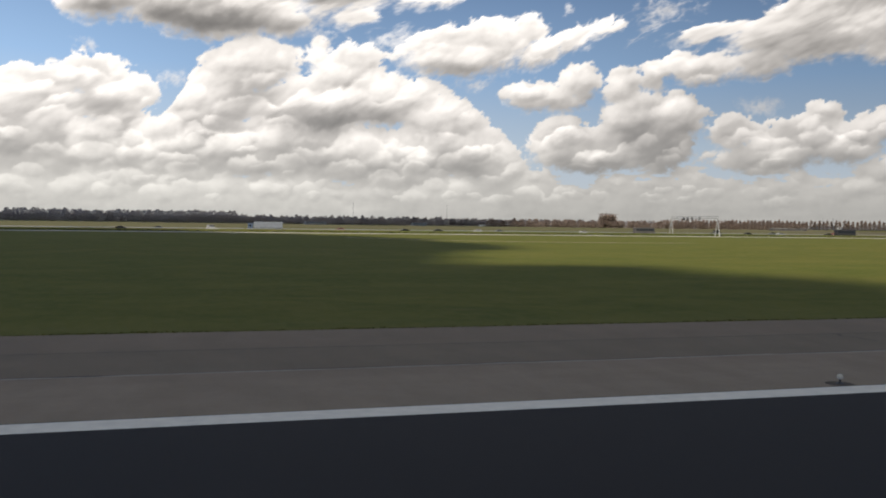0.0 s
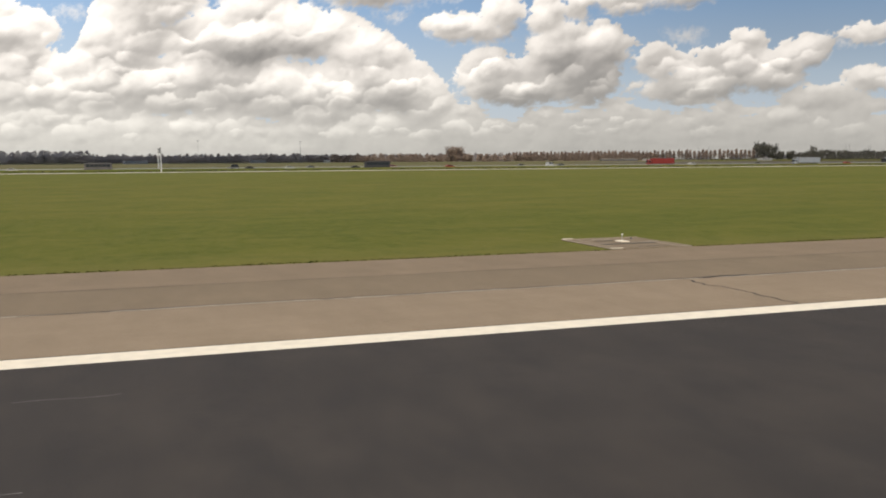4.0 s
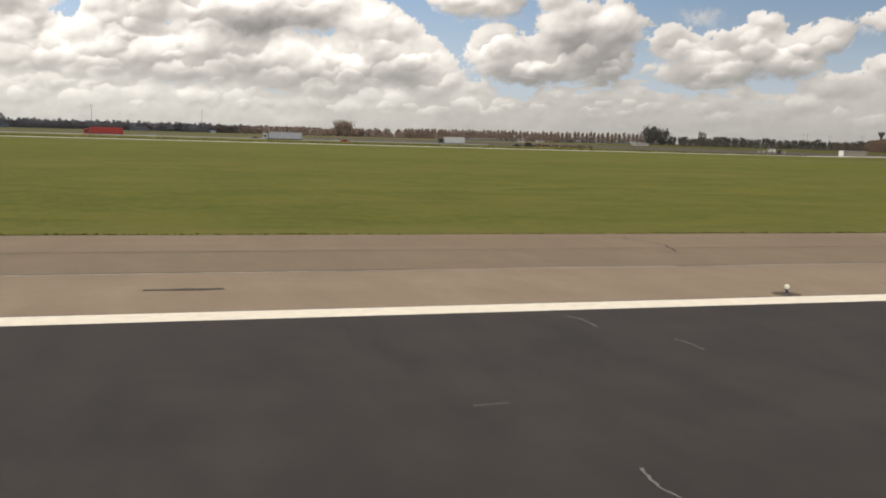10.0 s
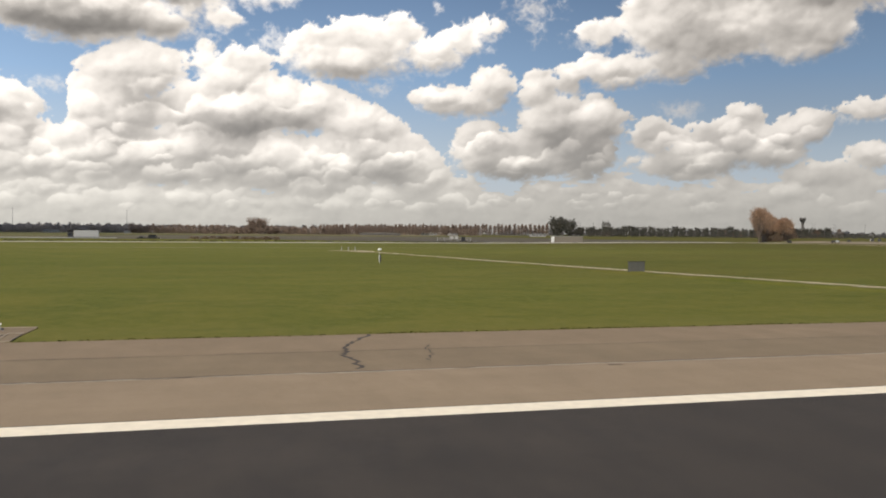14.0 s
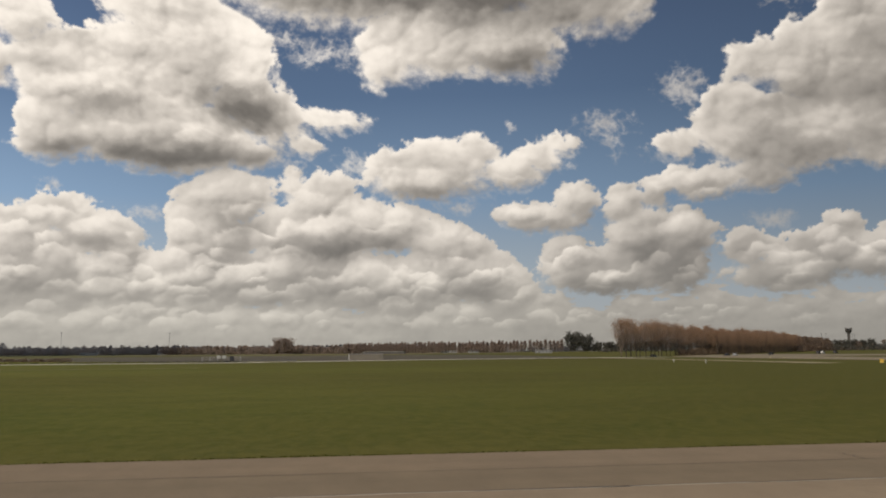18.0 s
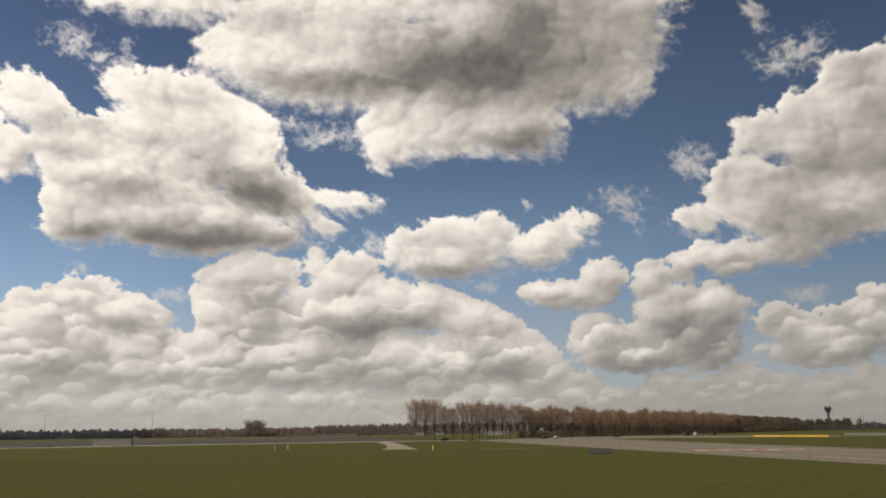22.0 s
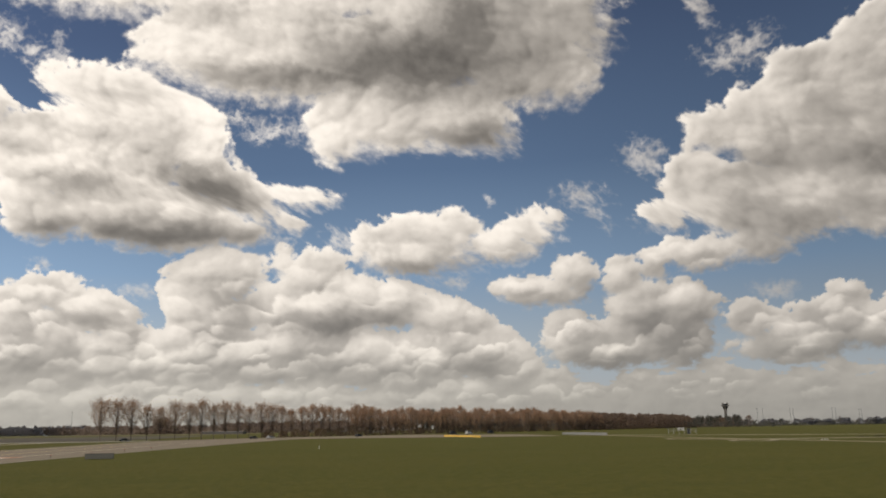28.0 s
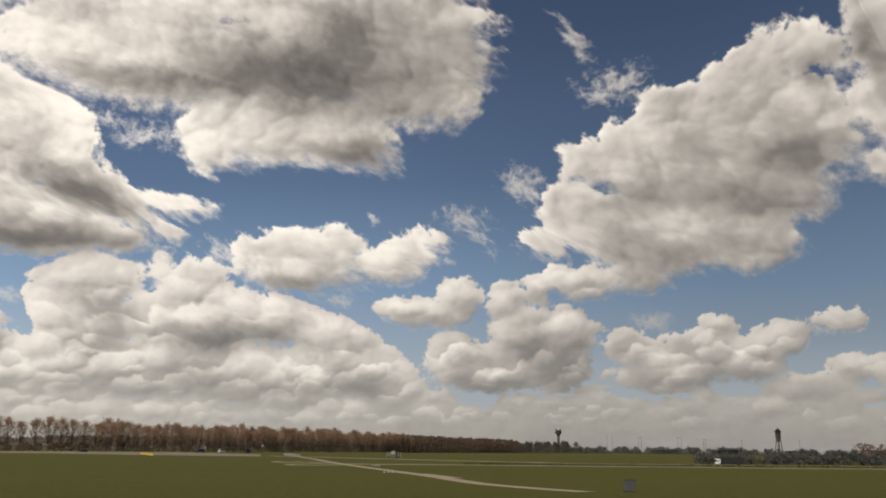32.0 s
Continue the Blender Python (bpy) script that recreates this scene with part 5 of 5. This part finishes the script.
# ---- trees ----
def limb(v, f, p, q, r0, r1, sides=4):
    """A tapered stick from p to q."""
    d = (q - p).normalized()
    a = d.orthogonal().normalized()
    b = d.cross(a)
    n = len(v)
    for c, r in ((p, r0), (q, r1)):
        for i in range(sides):
            u = 2 * math.pi * i / sides
            v.append(tuple(c + (a * math.cos(u) + b * math.sin(u)) * r))
    for i in range(sides):
        j = (i + 1) % sides
        f.append((n + i, n + j, n + sides + j, n + sides + i))


def leaf(v, f, c, size):
    n = len(v)
    for _ in range(3):
        v.append((c.x + random.gauss(0, size), c.y + random.gauss(0, size), c.z + random.gauss(0, size)))
    f.append((n, n + 1, n + 2))


def tree_meshes(h, width, leaves, size, twig_mat, upright=True, low=0.18, limbs=34, round_top=False):
    """Trunk with limbs, and a crown of many small pieces."""
    v, f, cv, cf = [], [], [], []
    top = Vector((random.uniform(-0.3, 0.3), random.uniform(-0.3, 0.3), h * 0.97))
    limb(v, f, Vector((0, 0, -0.1)), top * 0.55, 0.013 * h, 0.008 * h, 7)
    limb(v, f, top * 0.55, top, 0.008 * h, 0.002 * h, 5)
    tips = []
    for k in range(limbs):
        s = low + (0.95 - low) * (k + random.random()) / limbs
        a = k * 2.4 + random.uniform(-0.4, 0.4)
        if round_top:
            reach = width * 0.5 * math.sqrt(max(0.05, 1 - ((s - 0.55) / 0.5) ** 2))
        else:
            reach = width * 0.5 * (0.55 + 0.45 * math.sin(math.pi * min(1, (s - low) / (1 - low) + 0.15))) * (1.15 - 0.75 * s * s)
        p = Vector((0, 0, s * h * 0.9)) + top * 0.0
        rise = (reach * (1.7 if upright else 0.5)) * random.uniform(0.7, 1.2)
        q = Vector((math.cos(a) * reach, math.sin(a) * reach, min(h, p.z + rise)))
        limb(v, f, p, q, 0.0055 * h * (1.1 - s), 0.0012 * h, 4)
        tips.append((p, q))
        m = p.lerp(q, 0.55)
        w = q + Vector((random.uniform(-1, 1), random.uniform(-1, 1), random.uniform(0.2, 1.6))) * width * 0.16
        limb(v, f, m, w, 0.0022 * h * (1.1 - s), 0.0008 * h, 3)
        tips.append((m, w))
    for _ in range(leaves):
        p, q = random.choice(tips)
        c = p.lerp(q, random.uniform(0.35, 1.1))
        leaf(cv, cf, c + Vector((random.gauss(0, 1), random.gauss(0, 1), random.gauss(0, 1))) * width * 0.055, size)
    return mesh_of("trunk", v, f, M_BARK), mesh_of("crown", cv, cf, twig_mat)


def tree(name, meshes, x, y, turn, scale, **tags):
    t = thing(name, x, y, 0.0, turn, **tags)
    t.scale = t.scale * scale
    part("trunk", meshes[0], None, t)
    part("crown", meshes[1], None, t)
    return t


POPLARS = [tree_meshes(19 + i % 3, 8.4, 3800, 0.165, M_BUD, limbs=56) for i in range(5)]
BARE = [tree_meshes(19.4 + 0.4 * i, 9.0, 4200, 0.135, M_BUD, limbs=90) for i in range(4)]
# the long poplar wood: a row that runs away from the runway, single at first, thicker further on
WX, WY, DX, DY = 1126.0, 448.0, 0.608, 0.794
for k in range(68):
    d = 9.3 * k + random.uniform(-0.5, 0.5)
    o = random.uniform(-0.7, 0.7)
    tree("poplar", BARE[k % 4] if k < 14 else POPLARS[k % 5], WX + DX * d + DY * o, WY + DY * d - DX * o, random.uniform(0, 360), random.uniform(0.85, 1.06), label="tall bare poplar with reddish-brown budding twigs", category="tree", group="poplar row beside the taxiway")
for k in range(49):
    d = 190 + 9.0 * k + random.uniform(-2, 2)
    o = 11 + random.uniform(-2, 2)
    tree("poplar", POPLARS[(k * 3) % 5], WX + DX * d + DY * o, WY + DY * d - DX * o, random.uniform(0, 360), random.uniform(0.75, 1.0), label="tall bare poplar with reddish-brown budding twigs", category="tree", group="second poplar row behind the first")


def thicket(name, places, size, material, **tags):
    """Many small pieces in mounds: far woods and undergrowth. places: x, y, z0, half width, height, count."""
    v, f = [], []
    for x, y, z0, w, h, n in places:
        for _ in range(n):
            a, r = random.uniform(0, 6.283), math.sqrt(random.random())
            zz = random.random() ** 0.8
            rr = r * w * math.sqrt(max(0.06, 1 - zz ** 2.2))
            leaf(v, f, Vector((x + math.cos(a) * rr, y + math.sin(a) * rr, z0 + zz * h)), size)
    return tagged(plan(new(name, mesh_of(name, v, f, material))), kind="stuff", **tags)


thicket("low_hedge", CROPS, 0.3, M_HEDGE, label="low brown hedge in the field by the motorway", category="hedge")
under = []
for k in range(150):
    d = 112 + 5.4 * k
    o = random.uniform(1, 9)
    under.append((WX + DX * d + DY * o, WY + DY * d - DX * o, 0, random.uniform(3, 5), random.uniform(4.0, 7.5) * (0.7 if k < 16 else 1.0), 210))
thicket("undergrowth", under, 0.42, M_HEDGE, label="brown tangled undergrowth below the poplars", category="bushes")
dark = [(WX + DX * d + DY * o, WY + DY * d - DX * o, 0, random.uniform(6, 9), min(17.5, 7 + (1010 - d) * 0.16) * random.uniform(0.92, 1.04), 420) for d, o in ((575 + 3.4 * k + random.uniform(-4, 4), random.uniform(-5, 12)) for k in range(125))]
thicket("dark_wood", dark, 0.62, M_NEARWOOD, label="dark dense wood at the far end of the poplars", category="trees")
end = [(1700 + random.uniform(-25, 110), 1230 + random.uniform(-40, 160), 0, random.uniform(7, 11), random.uniform(9, 15), 240) for k in range(40)]
thicket("wood_end", end, 0.8, M_NEARWOOD, label="dark bare trees at the end of the wood", category="trees")
# a dark clump in front of the row's near end, far away
DARK = [tree_meshes(24, 20, 2600, 0.85, M_DARKTREE, False, 0.1, 44, True) for i in range(2)]
SMALLDARK = [tree_meshes(15, 10, 1100, 0.65, M_DARKTREE, False, 0.12, 30, True) for i in range(3)]
SLIM = tree_meshes(24, 4.0, 420, 0.45, M_DARKTREE, True, 0.08, 36)
tree("dark_tree", DARK[0], 1366, 1306, 10, 1.12, label="large dark dense tree on the horizon", category="tree", group="dark trees on the horizon")
tree("dark_tree", DARK[1], 1384, 1302, 70, 0.98, label="large dark dense tree on the horizon", category="tree", group="dark trees on the horizon")
for k in range(13):
    tree("dark_tree", SMALLDARK[k % 3], 1394 + 7.6 * k + random.uniform(-2, 2), 1296 - 3.5 * k + random.uniform(-6, 6), random.uniform(0, 360), random.uniform(0.75, 1.1), label="dark rounded tree on the horizon", category="tree", group="dark trees on the horizon")
for k in range(4):
    tree("slim_poplar", SLIM, 1409 + 3.6 * k, 1232, random.uniform(0, 360), random.uniform(0.95, 1.1), label="slim dark upright poplar", category="tree", group="slim poplars")
for k in range(24):
    tree("dark_tree", SMALLDARK[(k + 1) % 3], 1500 + 12.5 * k + random.uniform(-1, 1), 1250 - 2.0 * k, random.uniform(0, 360), random.uniform(0.85, 1.12), label="small round-crowned dark tree in a row", category="tree", group="round trees in a row")
hedge = [(1395 + 6 * k, 1258 - 1.6 * k + random.uniform(-3, 3), 0, 6, random.uniform(6, 9.5), 90) for k in range(72)]
thicket("dark_hedge", hedge, 0.7, M_DARKTREE, label="dark hedge below a far row of trees", category="hedge")
FARPOP = [tree_meshes(20, 5.6, 900, 0.50, M_BUDFAR, True, 0.12, 30) for i in range(4)]
for k in range(64):
    s = k / 63
    tree("far_poplar", FARPOP[k % 4], 1040 + 306 * s + random.uniform(-1, 1), 1640 - 340 * s, random.uniform(0, 360), random.uniform(0.92, 1.05), label="far bare poplar in an even row", category="tree", group="even far row of poplars")
DOME = tree_meshes(22, 31, 6500, 0.75, M_DOME, False, 0.03, 80, True)
tree("round_tree", DOME, 928, 1672, 0, 1.0, label="broad round bare tree above the treeline", category="tree")
# woods along the horizon: a low closed belt, and taller crowns in it
belt = []
for k in range(330):
    x = -1500 + 7.0 * k
    y = 2380 if x < 205 else 2380 - 0.58 * (x - 205)
    belt.append((x, y + random.uniform(-20, 20), 0, random.uniform(8, 13), random.uniform(17, 22) * (1.0 if x < 205 else 0.8), 420))
thicket("far_wood", belt, 1.15, M_HAZEWOOD, label="closed belt of bare brown wood along the horizon", category="trees")
far = []
for k in range(210):
    x = -1500 + 8.2 * k + random.uniform(-3, 3)
    far.append((x, 2390 + random.uniform(-40, 60), 0, random.uniform(11, 16), random.uniform(26, 32), 420))
thicket("far_wood", far, 1.25, M_HAZEWOOD, label="dark bare wood along the horizon", category="trees")
far = []
for k in range(190):
    x = 205 + 6.2 * k + random.uniform(-3, 3)
    far.append((x, 2380 - 0.55 * (x - 205) * 1.05 + random.uniform(-30, 60), 0, random.uniform(7, 12), random.uniform(15, 22) * (1.0 if x < 700 else 0.85), 330))
thicket("far_wood", far, 1.1, M_HAZEWOOD, label="brown bare trees along the horizon", category="trees")
far = [(700 + 3.4 * k + random.uniform(-4, 4), 1760 - 1.15 * k + random.uniform(-30, 30), 0, random.uniform(5, 9), random.uniform(9, 16), 110) for k in range(180)]
thicket("far_wood", far, 1.4, M_DOME, label="brown bushes and trees before the horizon", category="trees")
far = [(1500 + 13 * k + random.uniform(-5, 5), 2300 + random.uniform(-150, 150), 0, random.uniform(10, 20), random.uniform(9, 17), 150) for k in range(190)]
thicket("far_wood", far, 2.0, M_HAZEWOOD, label="low far trees beyond the airfield", category="trees")
far = [(1830 + 9 * k, 1500 + random.uniform(-15, 15) - 2 * k, 0, random.uniform(6, 10), random.uniform(4, 9), 70) for k in range(110)]
thicket("far_hedge", far, 0.9, M_DARKTREE, label="low dark hedge beyond the airfield", category="hedge")


far = [(1500 + 7.5 * k + random.uniform(-3, 3), 310 - 0.06 * k + random.uniform(-4, 4), 0, random.uniform(5, 8), random.uniform(2.6, 4.0), 420) for k in range(110)]
thicket("road_hedge", far, 0.5, M_DARKTREE, label="dark hedge along the far airport road", category="hedge")
near_end = [(2040 + 11 * k + random.uniform(-5, 5), 925 - 2 * k + random.uniform(-15, 15), 0, random.uniform(7, 11), random.uniform(12, 17), 200) for k in range(50)]
thicket("brown_wood", near_end, 0.9, M_DOME, label="brown bare wood behind the far road", category="trees")


# ---- houses, sheds and masts on the horizon ----
def house(x, y, w, d, h, wall, label, roof=True):
    t = thing("house" if roof else "shed", x, y, 0.0, random.uniform(-15, 15), label=label, category="house" if roof else "shed", group="buildings on the horizon")
    part("wall", boxed(-w / 2, w / 2, -d / 2, d / 2, 0, h), wall, t)
    if roof:
        v = [(-w / 2 - 0.4, -d / 2 - 0.4, h), (w / 2 + 0.4, -d / 2 - 0.4, h), (w / 2 + 0.4, d / 2 + 0.4, h), (-w / 2 - 0.4, d / 2 + 0.4, h), (-w / 2, 0, h + d * 0.5), (w / 2, 0, h + d * 0.5)]
        part("roof", mesh_of("roof", v, [(0, 1, 5, 4), (2, 3, 4, 5), (1, 2, 5), (3, 0, 4), (3, 2, 1, 0)], M_ROOF), None, t)
    else:
        part("roof", boxed(-w / 2 - 0.3, w / 2 + 0.3, -d / 2 - 0.3, d / 2 + 0.3, h, h + 0.5), M_GREY, t)
    for k in range(max(2, int(w / 5))):
        a = -w / 2 + (k + 0.5) * w / max(2, int(w / 5))
        win = part("window", boxed(a - 0.7, a + 0.7, -d / 2 - 0.06, -d / 2 - 0.005, h * 0.35, h * 0.75), M_GLASS, t)
        part("sill", boxed(a - 0.8, a + 0.8, -d / 2 - 0.12, -d / 2 - 0.004, h * 0.35 - 0.12, h * 0.35 - 0.004), M_GREY, win)


for x, y, w, d, h, m, lab, r in ((743, 1800, 9, 9, 8.0, M_WHITE, "white-walled house among far trees", True), (695, 1790, 11, 8, 4.5, M_WHITE, "white-walled house among far trees", True),
                                 (1205, 1490, 26, 12, 4.0, M_GREY, "long pale shed before a row of poplars", False), (1245, 1480, 14, 10, 4, M_GREY, "pale farm building before poplars", True),
                                 (1290, 1200, 22, 10, 3.6, M_GREY, "grey shed among far trees", False), (560, 1800, 30, 14, 5, M_GREY, "long grey shed before far woods", False),
                                 (330, 1700, 40, 16, 5, M_GREY, "long grey shed before far woods", False), (1080, 1300, 60, 14, 3.2, M_TOWER, "low dark glasshouse in the fields", False),
                                 (2300, 1900, 50, 24, 8, M_TOWER, "low dark hangar on the skyline", False),
                                 (2480, 1950, 50, 30, 10, M_TOWER, "dark airport building on the skyline", False), (2650, 1900, 60, 30, 9, M_TOWER, "large dark hangar on the skyline", False),
                                 (2050, 1850, 45, 20, 9, M_TOWER, "dark airport building on the skyline", False), (2900, 1950, 70, 30, 14, M_BRICK, "brown airport building on the skyline", False)):
    house(x, y, w, d, h, m, lab, r)


def mast(x, y, h):
    t = thing("light_mast", x, y, 0.0, label="thin tall floodlight mast on the skyline", category="mast", group="masts on the skyline")
    part("pole", cyl(bmesh.new(), 0.5, 0.22, 0, h, 8), M_GREY, t)
    part("lamp_head", boxed(-1.6, 1.6, -0.3, 0.3, h, h + 0.8), M_GREY, t)


for x, y, h in ((2200.8, 2000, 38.5), (2213.4, 2000, 38), (2281, 2000, 36), (2288, 2000, 36), (2383.8, 2000, 37.5), (2392.5, 2000, 37), (2451, 2000, 34), (2457, 2000, 34), (2560, 2010, 33), (2750, 2050, 34), (458, 2000, 48), (679, 2000, 46), (1720, 2000, 30), (1760, 2010, 30)):
    mast(x, y, h)

# control tower: a slim shaft that flares under a round cab
t = thing("control_tower", 1814.2, 1300, 0, label="tall dark concrete control tower with flared top", category="tower")
bm = bmesh.new()
for r0, r1, z0, z1 in ((2.5, 2.0, 0, 23), (2.0, 2.3, 23, 26), (2.3, 5.0, 26, 30.5)):
    cyl(bm, r0, r1, z0, z1, 20)
part("shaft", bm, M_TOWER, t)
part("gallery", cyl(bmesh.new(), 5.4, 5.6, 30.5, 31.6, 20), M_TOWER, t)
part("cab_window", cyl(bmesh.new(), 3.4, 3.8, 31.6, 33.2, 16), M_GLASS, t)
part("roof", cyl(bmesh.new(), 4.2, 3.6, 33.2, 34.0, 20), M_TOWER, t)
for a in range(4):
    part("pinnacle", cyl(bmesh.new(), 0.55, 0.9, 31.6, 35.4, 8, 4.7 * math.cos(a * 1.571 + 0.5), 4.7 * math.sin(a * 1.571 + 0.5)), M_TOWER, t)
# radar tower on splayed legs
t = thing("radar_tower", 2289, 1450, 0, label="dark lattice tower with a closed head on splayed legs", category="tower")
for sx in (-1, 1):
    for sy in (-1, 1):
        v, f = [], []
        limb(v, f, Vector((sx * 5, sy * 5, 0)), Vector((sx * 2.6, sy * 2.6, 27)), 0.9, 0.7, 6)
        part("leg", mesh_of("leg", v, f, M_TOWER), None, t)
for k in range(4):
    z = 5 + 5.5 * k
    w = 5 - 2.4 * z / 27
    for s in (-w, w):
        part("brace", boxed(-w, w, s - 0.2, s + 0.2, z, z + 0.5), M_TOWER, t)
part("head", cyl(cyl(bmesh.new(), 3.4, 4.6, 24, 32, 16), 4.6, 5.0, 32, 41.5, 16), M_TOWER, t)
part("gallery", cyl(bmesh.new(), 6.0, 6.0, 41.5, 43.0, 16), M_TOWER, t)
part("roof", cyl(bmesh.new(), 4.4, 3.0, 43, 46.5, 16), M_TOWER, t)
part("aerial", cyl(bmesh.new(), 0.4, 0.2, 46.5, 50, 6), M_DARK, t)

# vehicles parked and driving below the poplars and on the far roads
for i, (x, y, c, lab, vn) in enumerate(((1338, 590, M_DARK, "dark van parked below the poplars", 1), (1196, 470, M_DARK, "dark car parked below the poplars", 0), (1204, 476, M_SILVER, "silver car parked below the poplars", 0),
                                        (1310, 566, M_DARK, "dark van parked below the poplars", 1), (1250, 520, M_DARK, "dark car parked below the poplars", 0), (1140, 438, M_BLACK, "black car parked below the poplars", 0),
                                        (1322, 580, M_OFFWHITE, "white van parked below the poplars", 1))):
    car(x, y, c, lab, vn, 0.0, 40)
truck = lorry(1485, 272, M_DARK, M_WHITE, "dark trailer lorry with a white cab on the far road", 16, -1, 0.055)
truck.scale = truck.scale * 0.64
van = car(1548, 270, M_WHITE, "white van on the far road", 1, 0.055)
van.scale = van.scale * 0.8

# ---- the cloud whose shadow lies on the start of the runway ----
def shadow_cloud(gx0, gy0, w, d, seed):
    """A heaped cloud overhead, up the sun's way from the ground that it shades."""
    k = 800.0 / SUN_TO.z
    bm = bmesh.new()
    bmesh.ops.create_icosphere(bm, subdivisions=5, radius=1.0)
    for v in bm.verts:
        n = noise.fractal(v.co * 2.2 + Vector((seed, 0, 0)), 0.8, 2.1, 5)
        v.co = v.co * (1.0 + 0.25 * n)
        v.co = Vector((v.co.x * w, v.co.y * d, v.co.z * 60 if v.co.z > 0 else v.co.z * 14))
    me = bpy.data.meshes.new("cloud")
    bm.to_mesh(me)
    bm.free()
    me.materials.append(M_CLOUD)
    ob = new("backdrop_cloud", me)
    ob.location = (gx0 + SUN_TO.x * k, gy0 + SUN_TO.y * k, 800)
    return tagged(plan(ob), "white heaped cumulus cloud high overhead", "cloud", kind="structure")


M_CLOUD = painted("cloud_vapour", (0.85, 0.85, 0.85), 1.0, 0, 0.1, 0.02)

shadow_cloud(60, 0, 94, 87, 1.0)
shadow_cloud(15, 215, 125, 160, 7.0)
